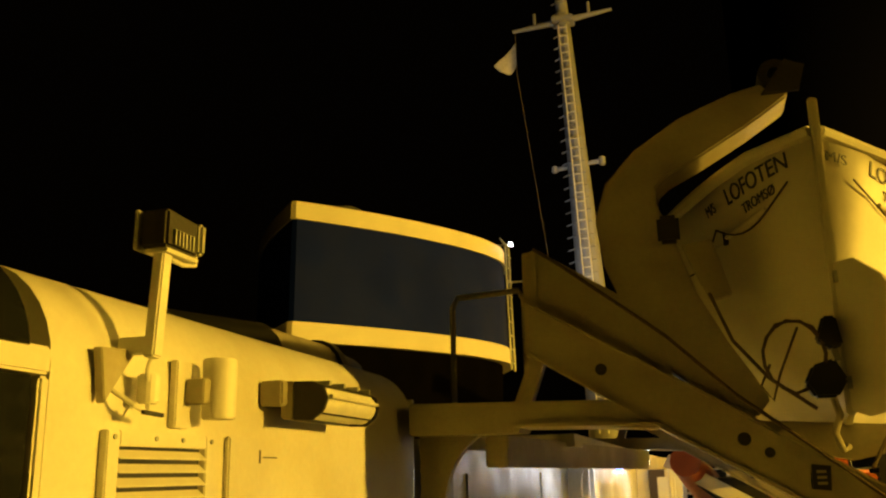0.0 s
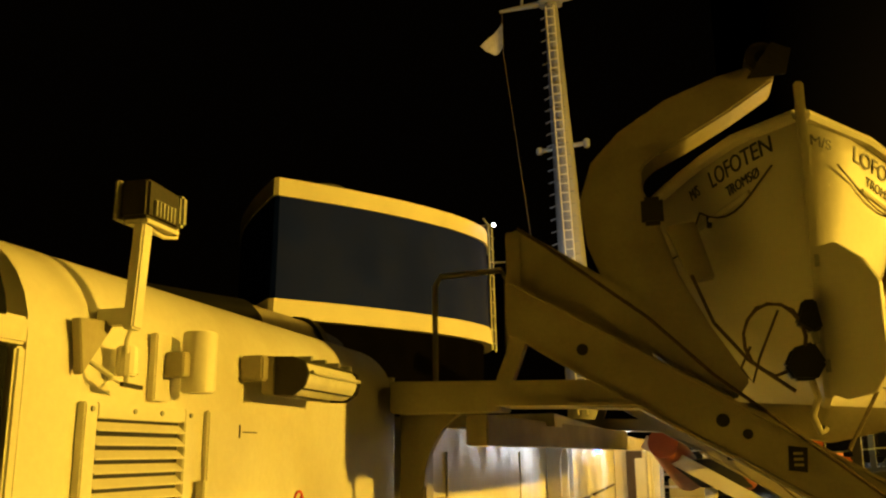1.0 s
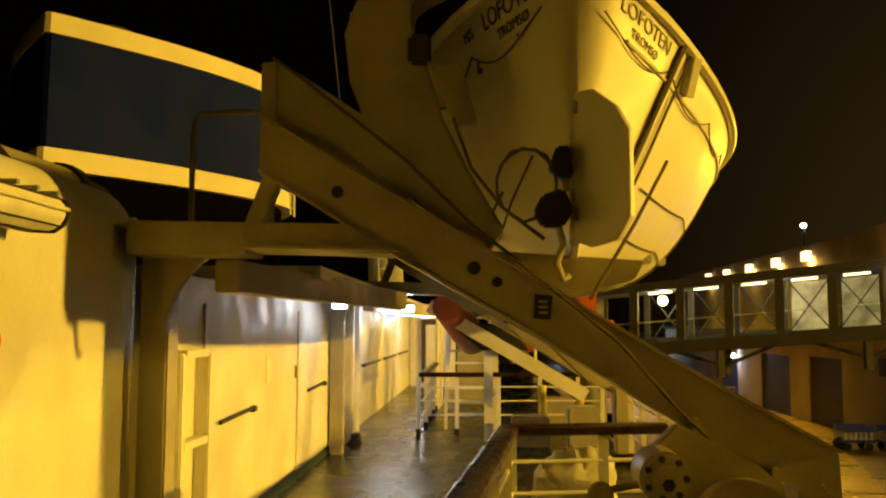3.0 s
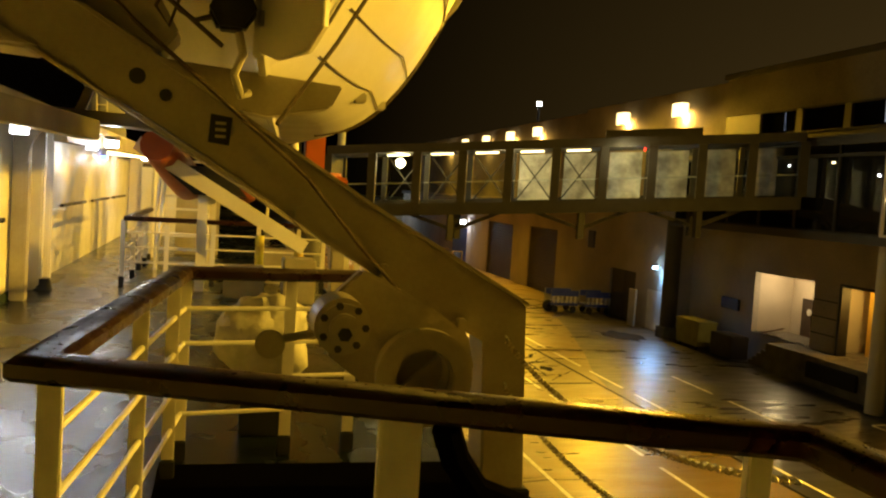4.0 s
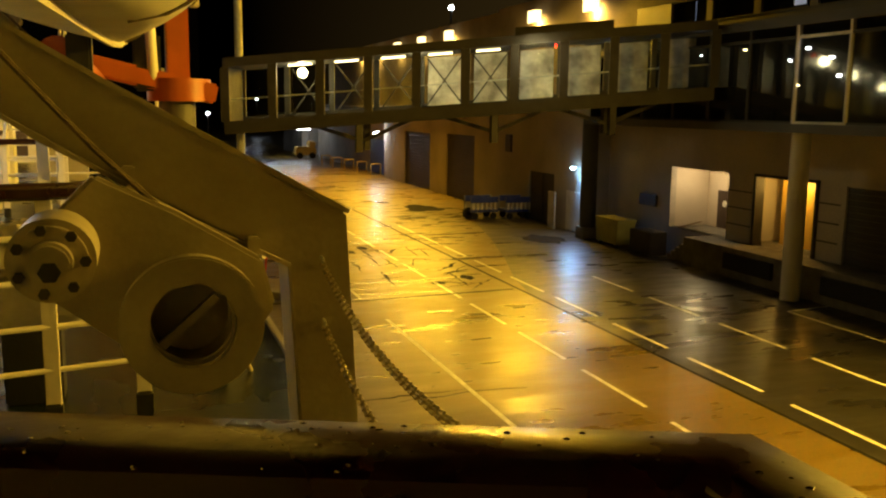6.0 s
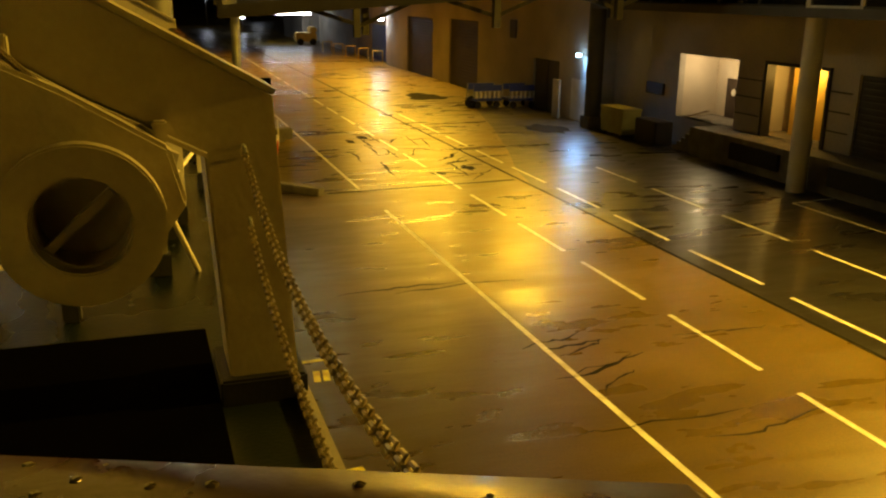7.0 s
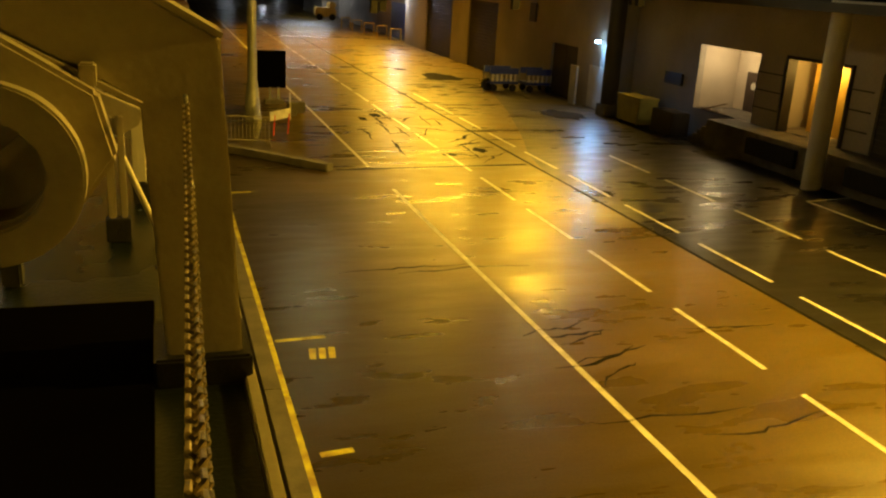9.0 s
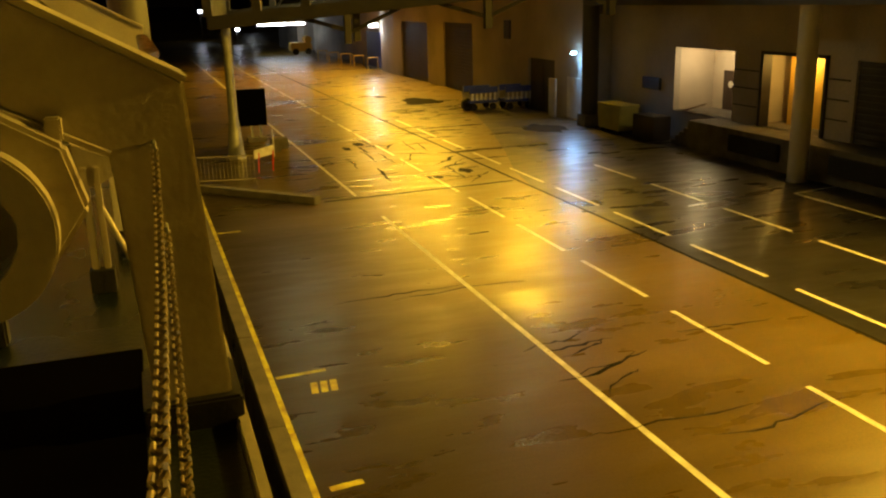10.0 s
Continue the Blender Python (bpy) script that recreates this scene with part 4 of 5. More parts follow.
cvo = part("cover", cv, COVER, boat, "dark cloth boat cover over the gunwales", smooth=True)
cvo.modifiers.new("thick", "SOLIDIFY").thickness = 0.012
# rudder swung to one side
rd = Vector((0.80, -0.55, 0)).normalized()
rp = [(0.0, 7.93), (0.10, 7.94), (0.22, 7.84), (0.285, 7.72), (0.285, 7.32), (0.22, 7.22), (0.08, 7.19), (0.0, 7.22)]
rud = bmesh.new()
fr = [rud.verts.new((XC(Y0) + rd.x * u + 0.012, Y0 - 0.04 + rd.y * u + 0.012, z)) for u, z in rp]
bk = [rud.verts.new((XC(Y0) + rd.x * u - 0.012, Y0 - 0.04 + rd.y * u - 0.012, z)) for u, z in rp]
rud.faces.new(fr)
rud.faces.new(bk)
for i in range(len(rp)):
    rud.faces.new((fr[i], fr[(i + 1) % 8], bk[(i + 1) % 8], bk[i]))
part("rudder", rud, BOAT, boat, bevel=0.004)
for z in (7.86, 7.35):
    part("pintle", tube([(XC(Y0), Y0 - 0.05, z - 0.03), (XC(Y0), Y0 - 0.05, z + 0.03)], 0.016, 8), STEEL, boat)


ARCS = [0.0]
for i in range(1, 400):
    ARCS.append(ARCS[-1] + math.hypot(0.004, hull_x(0.004 * i / (Y1 - Y0), 8.4) - hull_x(0.004 * (i - 1) / (Y1 - Y0), 8.4)))


def along(y, u):
    """The y reached by going u along the planking from y."""
    want = ARCS[int((y - Y0) / 0.004)] + u
    for i in range(1, 400):
        if ARCS[i] >= want:
            return Y0 + 0.004 * (i - (ARCS[i] - want) / max(1e-6, ARCS[i] - ARCS[i - 1]))
    return Y0 + 1.6


def hull_text(words, size, yc, zc, side, name):
    ob = text_mesh(name, words, size, Matrix(), LETTER, boat)
    for v in ob.data.vertices:
        u, w, t = v.co
        y = along(yc, side * u)
        z = hull_zs((y - Y0) / (Y1 - Y0)) - zc + w
        s = (y - Y0) / (Y1 - Y0)
        v.co = (XC(y) + side * (hull_x(s, z) + 0.006 + t), y, z)
    return ob


hull_text("M/S", 0.08, 4.75, 0.15, 1, "lettering")
hull_text("LOFOTEN", 0.125, 5.12, 0.13, 1, "lettering")
hull_text("TROMSØ", 0.075, 5.12, 0.235, 1, "lettering")
hull_text("LOFOTEN", 0.125, 5.0, 0.13, -1, "lettering")
hull_text("TROMSØ", 0.075, 5.0, 0.235, -1, "lettering")
hull_text("M/S", 0.08, 5.40, 0.13, -1, "lettering")
for side in (-1, 1):
    for k in range(8):
        ya, yb = (4.80 if k == 0 else 4.55 + 0.85 * k), 4.55 + 0.85 * (k + 1)
        pts = []
        for i in range(9):
            y = ya + (yb - ya) * i / 8
            s = (y - Y0) / (Y1 - Y0)
            z = hull_zs(s) - 0.24 - 0.11 * 4 * (i / 8) * (1 - i / 8)
            pts.append((XC(y) + side * (hull_x(s, z) + 0.018), y, z))
        part("grab_line", tube(pts, 0.0055, 6), ROPE, boat, smooth=True)
# drain hole drawn as a black disc standing proud of the uncut planking
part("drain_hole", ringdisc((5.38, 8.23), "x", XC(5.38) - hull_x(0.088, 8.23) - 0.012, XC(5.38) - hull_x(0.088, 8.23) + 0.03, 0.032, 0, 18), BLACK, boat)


def girth(y, z0, z1, side, lean, r, name, label, material):
    pts = []
    for i in range(17):
        z = z0 + (z1 - z0) * i / 16
        yy = y + lean * i / 16
        s = (yy - Y0) / (Y1 - Y0)
        z = max(z, hull_zk(s) + 0.01)
        pts.append((XC(yy) + side * (hull_x(s, z) + 0.02), yy, z))
    return part(name, tube(pts, r, 6), material, boat, label, smooth=True)


girth(5.46, 8.50, 7.40, 1, -0.22, 0.022, "gripe", "dark webbing gripe over the hull", ROPE)
girth(5.56, 8.45, 7.35, 1, -0.16, 0.010, "gripe_line", "", ROPE)
girth(8.4, 8.3, 7.12, 1, 0.2, 0.016, "gripe", "", ROPE)
girth(10.6, 8.4, 7.12, 1, 0.4, 0.016, "gripe", "", ROPE)
for yy, zz in ((6.9, 7.30), (7.9, 7.36), (9.4, 7.36), (10.4, 7.4)):
    s = (yy - Y0) / (Y1 - Y0)
    part("skate_lug", bx(XC(yy) + hull_x(s, zz) - 0.03, XC(yy) + hull_x(s, zz) + 0.05, yy - 0.05, yy + 0.05, zz - 0.03, zz + 0.04), BOAT, boat, bevel=0.01)
for zz, dz in ((7.62, 0.025), (7.36, 0.02)):
    pts = []
    for i in range(25):
        y = 5.6 + 5.4 * i / 24
        s = (y - Y0) / (Y1 - Y0)
        z = zz - dz * 4 * (i % 6) / 6 * (1 - (i % 6) / 6)
        pts.append((XC(y) + hull_x(s, z) + 0.012, y, z))
    part("bilge_line", tube(pts, 0.005, 6), ROPE, boat, smooth=True)
girth(5.60, 8.46, 8.22, 1, 0.06, 0.055, "chafing_pad", "grey canvas pad under the gripe", TARP)
# the boat heels a little outboard in its cradles
for ob in boat.children:
    for v in ob.data.vertices:
        s = min(1, max(0, (v.co.y - Y0) / (Y1 - Y0)))
        hh = min(1, max(0, (v.co.z - hull_zk(s)) / (hull_zs(s) - hull_zk(s))))
        v.co.z -= 0.12 * (v.co.x - XC(v.co.y)) * hh * hh
blk = thing("fall_block", (0.46, 4.6, 7.2), "black tackle block with coiled rope under the boat", "tackle block")
part("block", prism([(0.36, 7.35), (0.40, 7.43), (0.50, 7.46), (0.55, 7.36), (0.50, 7.28), (0.40, 7.28)], "y", 4.57, 4.66), BLACK, blk, bevel=0.012)
part("upper_block", prism([(0.43, 7.55), (0.47, 7.66), (0.53, 7.66), (0.55, 7.52), (0.50, 7.50)], "y", 4.58, 4.66), BLACK, blk, bevel=0.01)
part("strap", obox((0.52, 4.62, 7.45), (0.50, 4.62, 7.56), 0.03, 0.03), STEEL, blk)
part("hook", tube([(0.48, 4.62, 7.28), (0.50, 4.62, 7.2), (0.47, 4.64, 7.12), (0.50, 4.66, 7.04), (0.53, 4.7, 7.06)], 0.017, 8), PAINT_OLD, blk, smooth=True)
part("rope_coil", tube([(0.33 + 0.14 * math.cos(a * 0.42), 4.60 + 0.02 * math.sin(a), 7.48 + (0.17 + 0.008 * math.sin(a * 3)) * math.sin(a * 0.42)) for a in range(32)], 0.008, 6), ROPE, blk, smooth=True)
part("rope_end", tube([(0.22, 4.62, 7.45), (0.17, 4.63, 7.35), (0.22, 4.64, 7.28), (0.26, 4.63, 7.40), (0.36, 4.62, 7.62)], 0.007, 6), ROPE, blk, smooth=True)
rope([(-0.02, 4.86, 7.86), (0.07, 4.82, 7.6), (0.22, 4.78, 7.40), (0.42, 4.75, 7.24)], 0.010, "dark slack rope hanging from the davit arm")
rope([(1.13, 5.32, 7.72), (0.92, 5.14, 7.36), (0.66, 4.93, 6.96)], 0.010, "thin dark rope from boat to davit track")
chock = thing("keel_chock", (0.3, 5.05, 7.0), "cream keel chock on the davit track", "chock")
part("chock", prism([(0.02, 7.22), (0.95, 7.16), (0.90, 7.06), (0.62, 7.0), (0.30, 7.05), (0.02, 7.16)], "y", 5.05, 5.25), PAINT_OLD, chock, bevel=0.01)
part("support", bx(0.4, 0.5, 5.08, 5.2, 6.9, 7.06), PAINT_OLD, chock)
# ---------------- deck rails ----------------


def handrail(pts, w, h, parent):
    """One continuous wooden rail with mitred corners along a level line."""
    bm = bmesh.new()
    P = [Vector(p) for p in pts]
    prof = [(-0.5, -0.3), (-0.5, 0.2), (-0.34, 0.45), (0.0, 0.5), (0.34, 0.45), (0.5, 0.2), (0.5, -0.3), (0.38, -0.5), (-0.38, -0.5)]
    rings = []
    for i, p in enumerate(P):
        a = (P[i] - P[i - 1]).normalized() if i else (P[1] - P[0]).normalized()
        b = (P[i + 1] - P[i]).normalized() if i + 1 < len(P) else a
        d = (a + b).normalized()
        side = d.cross(Vector((0, 0, 1))).normalized() / max(0.5, d.dot(a))
        rings.append([bm.verts.new(p + side * u * w + Vector((0, 0, v * h))) for u, v in prof])
    n = len(prof)
    for A, B in zip(rings, rings[1:]):
        for k in range(n):
            bm.faces.new((A[k], A[(k + 1) % n], B[(k + 1) % n], B[k]))
    bm.faces.new(rings[0])
    bm.faces.new(rings[-1])
    return part("handrail", bm, WOOD, parent, "dark varnished wooden handrail beaded with rain", smooth=True)


def railing(label, pts, posts, top, bars, group, w=0.105, flat=0.02):
    base = thing("deck_railing", (*pts[0][:2], D), label, "railing", group)
    line = [Vector((x, y, top)) for x, y in pts]
    handrail([v - Vector((0, 0, 0.032)) for v in line], w, 0.065, base)
    for x, y in posts:
        p = part("stanchion", bx(x - 0.03, x + 0.03, y - flat / 2 - 0.004, y + flat / 2 + 0.004, D + 0.1, top - 0.06), PAINT, base, bevel=0.004)
        part("stanchion_foot", bx(x - 0.034, x + 0.034, y - 0.034, y + 0.034, D, D + 0.11), RUBBER, p, bevel=0.008)
    for z in bars:
        for a, b in zip(pts, pts[1:]):
            part("rail_bar", tube([(*a, z), (*b, z)], 0.012, 8), PAINT, base, smooth=True)
    return base


TOP = 6.26
BARS = (6.045, 5.865, 5.68, 5.50)
railing("cream deck railing with a dark wooden handrail round the davit bay", [(1.70, 1.0), (1.70, 2.68), (0.03, 3.36), (0.27, 5.70), (1.20, 5.88)], [(0.06, 3.40), (0.17, 4.6), (0.25, 5.40), (0.29, 5.72), (0.83, 5.81), (1.18, 5.88), (1.60, 2.72), (1.69, 1.6)], TOP, (), "deck railings", 0.12)
bay = bpy.data.objects["deck_railing"]
for a, b in (((0.06, 3.40), (0.29, 5.70)), ((0.29, 5.70), (1.20, 5.88))):
    for z in BARS:
        part("rail_bar", tube([(*a, z), (*b, z)], 0.012, 8), PAINT, bay, smooth=True)
part("gate_post", obox((0.87, 3.02, D), (0.87, 3.02, 6.20), 0.10, 0.03), PAINT, bay, bevel=0.004)
part("rail_bracket", tube([(0.97, 2.99, 6.18), (1.0, 3.0, 6.10), (1.06, 3.02, 6.02), (1.18, 3.03, 5.97), (1.24, 3.03, 5.85)], 0.035, 8), MATT_BLACK, bay, "black bracket under the handrail", smooth=True)
part("spray_board", bx(1.55, 1.75, 3.1, 3.3, D, D + 0.5), BLACK, bay, bevel=0.01)
for z in BARS[2:]:
    part("rail_bar", tube([(0.06, 3.40, z - 0.02), (0.84, 3.07, z - 0.02)], 0.012, 8), PAINT, bay, smooth=True)
# black sheet laid on the green deck to paint its shade under the davit
solid("deck_plate", bx(0.20, 1.66, 3.42, 5.6, D, D + 0.02), MATT_BLACK, "matt black sheet painting the shade on deck under the davit", "deck plate", kind=S, bevel=0.004)
solid("bulwark", bx(1.78, 1.90, -10, 2.62, D, 6.0), PAINT, "white painted bulwark at the ship's side", "bulwark", kind=S, bevel=0.01)

drops = bmesh.new()
drng = random.Random(2)
legs = [(Vector((1.70, 1.2, TOP)), Vector((1.70, 2.68, TOP))), (Vector((1.70, 2.68, TOP)), Vector((0.03, 3.36, TOP))), (Vector((0.03, 3.36, TOP)), Vector((0.27, 5.70, TOP)))]
for a, b in legs:
    d_ = (b - a)
    side = d_.normalized().cross(Vector((0, 0, 1)))
    for k in range(int(d_.length * 130)):
        u = drng.uniform(-0.058, 0.058)
        r = drng.uniform(0.0012, 0.0045)
        c = a + d_ * drng.random() + side * u + Vector((0, 0, -0.001 - 9.0 * u * u * abs(u) * 9))
        bmesh.ops.create_icosphere(drops, subdivisions=1, radius=r, matrix=Matrix.Translation(c) @ Matrix.Diagonal((1, 1, 0.7, 1)))
solid("raindrops", drops, DROP, "clear rain drops beading on the handrail", "water drops", kind="stuff", smooth=True)
railing("cream railing with a dark handrail across the far deck", [(-0.80, 13.3), (1.30, 13.5), (1.86, 13.5)], [(-0.80, 13.3), (-0.25, 13.35), (0.35, 13.4), (0.95, 13.45), (1.5, 13.5), (1.85, 13.5)], 6.16, (5.95, 5.75, 5.55), "deck railings")
railing("cream railing along the far deck edge", [(1.60, 7.0), (1.84, 8.2), (1.84, 11.0)], [(1.60, 7.0), (1.66, 7.3), (1.84, 8.2), (1.84, 9.2), (1.84, 10.2), (1.84, 11.0)], 6.16, (5.95, 5.75, 5.55), "deck railings")
railing("cream railing beside the far stairs", [(-0.75, 13.4), (-0.75, 17.0)], [(-0.75, 14.2), (-0.75, 15.2), (-0.75, 16.2), (-0.75, 17.0)], 6.16, (5.95, 5.75, 5.55), "deck railings")

# ---------------- promenade ----------------
wall_x("wall_promenade", -2.1, -1.8, 5.52, 13.2, D, 7.15, [], PAINT, "white painted steel wall of the promenade")
solid("wall_promenade_far", bx(-2.1, -1.84, 13.2, 40, D, 7.15), PAINT, "white steel wall under the deck lamps", "wall", kind=S)
solid("baseboard", bx(-1.8, -1.775, 5.6, 9.6, D, D + 0.11), GREEN, "dark green painted skirting", "skirting", kind=S, bevel=0.005)
solid("baseboard_far", bx(-1.8, -1.775, 9.62, 13.1, D, D + 0.09), GREEN, "dark green painted skirting", "skirting", kind=S, bevel=0.005)
solid("ceiling", prism([(-9, 6.6), (-1.0, 6.6), (-1.0, 40), (-9, 40)], "z", 7.151, 7.24), PAINT, "white painted deck overhead", "ceiling", kind=S)
for i, (y0, y1) in enumerate(((6.55, 9.55), (9.65, 12.2))):
    dd = thing("door_%d" % (i + 2), (-1.8, y0, D), "white steel side door with a long dark lever", "door", kind=S)
    part("door_leaf", bx(-1.8, -1.785, y0, y1, D + 0.12, 6.98), PAINT, dd, bevel=0.006)
    hy = (6.85, 7.78) if i == 0 else (10.05, 11.05)
    lv = part("lever", obox((-1.755, hy[0], 6.13), (-1.755, hy[1], 6.155), 0.022, 0.03), BLACK, dd, "long black lever handle", bevel=0.004)
    part("lever_knob", bx(-1.78, -1.735, hy[1] - 0.05, hy[1] + 0.05, 6.12, 6.17), BLACK, lv, bevel=0.008)
    part("notice", bx(-1.784, -1.78, hy[1] + 0.5, hy[1] + 0.68, 6.32, 6.55), LINE, dd)
    part("hinge", bx(-1.79, -1.76, y1 - 0.08, y1 - 0.02, 6.3, 6.42), PAINT_OLD, dd)
cab = thing("pipe_casing", (-1.72, 5.9, D), "cream pipe casing with ladder rungs beside the davit leg", "pipe casing")
part("upright", bx(-1.80, -1.70, 5.86, 5.94, D, 6.65), PAINT, cab, bevel=0.01)
part("upright", bx(-1.80, -1.70, 6.40, 6.48, D, 6.65), PAINT, cab, bevel=0.01)
for z in (5.55, 6.05, 6.62):
    part("shelf_bar", bx(-1.79, -1.70, 5.94, 6.40, z, z + 0.05), PAINT, cab, bevel=0.006)
for y in (12.4, 12.95):
    solid("wall_pillar", bx(-1.81, -1.62, y, y + 0.14, D, 7.15), PAINT, "white steel pillar on the promenade wall", "pillar", "promenade pillars", S, bevel=0.02)
for y0 in (14.5, 17.5, 20.5):
    gr = thing("grab_rail", (-1.8, y0, 6.2), "dark wooden grab rail on the wall", "handrail", "promenade grab rails")
    part("rail", tube([(-1.76, y0, 6.2), (-1.76, y0 + 2.2, 6.2)], 0.025, 8), WOOD, gr, smooth=True)
    for y in (y0 + 0.2, y0 + 2.0):
        part("bracket", bx(-1.84, -1.75, y, y + 0.03, 6.17, 6.2), PAINT, gr)
solid("mooring_bitt", tube([(-1.62, 12.5, D), (-1.62, 12.5, D + 0.14)], [0.12, 0.09], 14), BLACK, "black rubber stop at the foot of the wall", "door stop", smooth=True)
for x, y in PASSAGE:
    cl = thing("passage_light", (x, y, 7.1), "small glowing white deck lamp under the overhead", "lamp", "passage lamps")
    part("fitting", ringdisc((x, y), "z", 7.10, 7.15, 0.10, 0, 16), PAINT, cl)
    part("lens", ringdisc((x, y), "z", 7.02, 7.10, 0.08, 0, 16), GLOW_C, cl, "glowing lens")
solid("blue_signal_lamp", bx(-1.845, -1.72, 18.9, 19.0, 6.95, 7.02), GLOW_B, "small blue signal lamp", "lamp")
ft = thing("passage_tube_light", (-1.0, 17.5, 6.95), "glowing tube lamp on a pale bracket", "lamp")
part("tube", tube([(-1.55, 17.5, 7.05), (-0.75, 17.6, 7.02)], 0.03, 8), GLOW_W, ft)
part("bracket", tube([(-0.75, 17.6, D), (-0.75, 17.6, 7.05)], 0.035, 8), PAINT, ft)
lit = thing("door_4", (-1.3, 24, D), "open doorway at the end of the promenade", "door", kind=S)
part("frame", bx(-1.8, -0.6, 24.0, 24.1, D, 7.15), PAINT, lit)
part("door_leaf", bx(-1.5, -1.1, 23.9, 23.98, D + 0.1, 7.0), BROWN, lit)

# stairs and far deck gear
st = thing("deck_stairs", (-0.2, 15, D), "white painted steel stairs up from the far deck", "stairs")
for side in (-0.45, 0.25):
    part("stringer", obox((side, 14.2, D + 0.05), (side, 16.9, 7.6), 0.04, 0.2), PAINT, st)
    part("stair_rail", tube([(side, 14.1, D + 0.95), (side, 16.8, 8.45)], 0.02, 8), PAINT, st, smooth=True)
    part("stair_post", tube([(side, 14.2, D), (side, 14.15, D + 0.95)], 0.02, 8), PAINT, st, smooth=True)
for k in range(11):
    part("tread", bx(-0.43, 0.23, 14.3 + 0.235 * k, 14.52 + 0.235 * k, D + 0.19 * (k + 1), D + 0.22 + 0.19 * k), PAINT, st)
raft = thing("orange_liferaft", (0.2, 12.6, 6.75), "orange inflatable rescue boat lying on its cradle", "rescue boat")
for sx in (-0.35, 0.45):
    part("tube", tube([(sx, 12.2, 7.08), (sx + 0.2, 13.4, 6.80), (sx + 0.3, 14.4, 6.62), (sx * 0.2 + 0.4, 15.0, 6.66)], [0.2, 0.24, 0.24, 0.14], 14), ORANGE, raft, smooth=True)
part("floor", prism([(-0.35, 6.86), (0.45, 6.86), (0.75, 6.5), (0.1, 6.5)], "y", 12.6, 14.4), BLACK, raft)
part("engine", bx(0.55, 0.8, 12.0, 12.3, 6.85, 7.3), BLACK, raft, bevel=0.03)
part("cradle", obox((0.2, 12.9, D), (0.2, 12.9, 6.62), 0.12, 0.12), PAINT, raft)
part("cradle", obox((0.3, 14.3, D), (0.3, 14.3, 6.56), 0.12, 0.12), PAINT, raft)
part("cradle_slope", obox((-0.6, 12.5, 7.1), (1.5, 12.5, 5.9), 0.1, 0.18), PAINT, raft)
crane = thing("orange_crane", (1.75, 14.7, D), "orange painted deck crane post on a dark base", "crane")
part("base", tube([(1.75, 14.7, D), (1.75, 14.7, 6.7)], 0.24, 18), CLAD, crane, smooth=True)
part("slew_ring", tube([(1.78, 14.7, 6.62), (1.78, 14.7, 6.92)], 0.42, 22), ORANGE, crane, smooth=True)
part("post", bx(1.62, 1.92, 14.55, 14.85, 6.9, 8.6), ORANGE, crane, bevel=0.02)
part("jib", obox((1.77, 14.7, 8.5), (1.2, 12.9, 9.0), 0.2, 0.24), ORANGE, crane, bevel=0.02)
part("cylinder", tube([(1.45, 14.45, 6.9), (1.40, 14.2, 8.2)], 0.07, 10), PAINT, crane, smooth=True)
part("slew_arm", obox((0.55, 14.5, 7.10), (2.25, 14.6, 6.72), 0.34, 0.26), ORANGE, crane, bevel=0.03)
part("motor", bx(1.2, 1.55, 14.4, 14.8, 6.75, 7.5), BLACK, crane, bevel=0.04)
for x, y, w, h in ((0.5, 12.2, 0.5, 0.4), (1.2, 11.9, 0.4, 0.55), (1.0, 14.0, 0.5, 0.5), (-0.4, 18.5, 0.8, 1.2)):
    solid("deck_locker", bx(x, x + w, y, y + 0.4, D, D + h), PAINT_OLD, "cream steel deck locker on the wet deck", "locker", "deck lockers", bevel=0.02)
solid("deck_cabinet", bx(-1.0, -0.68, 17.9, 18.3, D, 6.85), PAINT, "tall white steel cabinet beside the promenade", "cabinet", bevel=0.015)
for x, y in ((0.95, 13.0), (1.45, 12.8)):
    solid("deck_roller", tube([(x, y, D), (x, y, D + 0.75)], 0.06, 12), YELLOW, "yellow painted roller post on deck", "post", "roller posts", smooth=True)
fm = thing("forward_light_mast", (1.85, 30, D), "thin pole with small lamps by the ship's side", "light pole")
part("pole", tube([(1.85, 30, D), (1.85, 30, 7.6)], 0.05, 8), PAINT, fm)
part("lamp_head", bx(1.6, 2.1, 29.9, 30.1, 7.5, 7.65), STEEL, fm)
part("red_lamp", bx(1.95, 2.03, 29.88, 29.95, 7.35, 7.45), GLOW_R, fm)

# ---------------- terminal ----------------
XF = 24.9
H_R = [(8, 14, 0.9, 4.0), (20.0, 26.7, 0.9, 4.0), (28.1, 31.5, 1.2, 4.02), (33.3, 37.56, 1.2, 4.02)]
wall_x("wall_terminal", XF, XF + 0.3, -40, 43.3, 0, 6.0, H_R, RENDERED, "grey rendered ground-floor wall of the ferry terminal")
H_L = [(47.2, 50.6, 0, 2.95), (59.8, 65.7, 0, 4.7), (69.7, 76.7, 0, 4.6)]
wall_x("wall_terminal_far", 23.6, 23.9, 43.3, 83.5, 0, 6.6, H_L, RENDERED, "grey rendered wall of the terminal's goods side")
solid("wall_terminal_corner", bx(23.9, 25.2, 43.3, 43.6, 0, 6.0), RENDERED, "grey rendered corner of the terminal", "wall", kind=S)
solid("wall_terminal_end", bx(23.9, 60, 83.2, 83.5, 0, 6.6), RENDERED, "grey rendered end wall of the terminal", "wall", kind=S)
solid("wall_alcove_back", bx(27.0, 27.2, 27, 43, 0, 6), BEIGE, "beige wall at the back of the loading bay", "wall", kind=S)
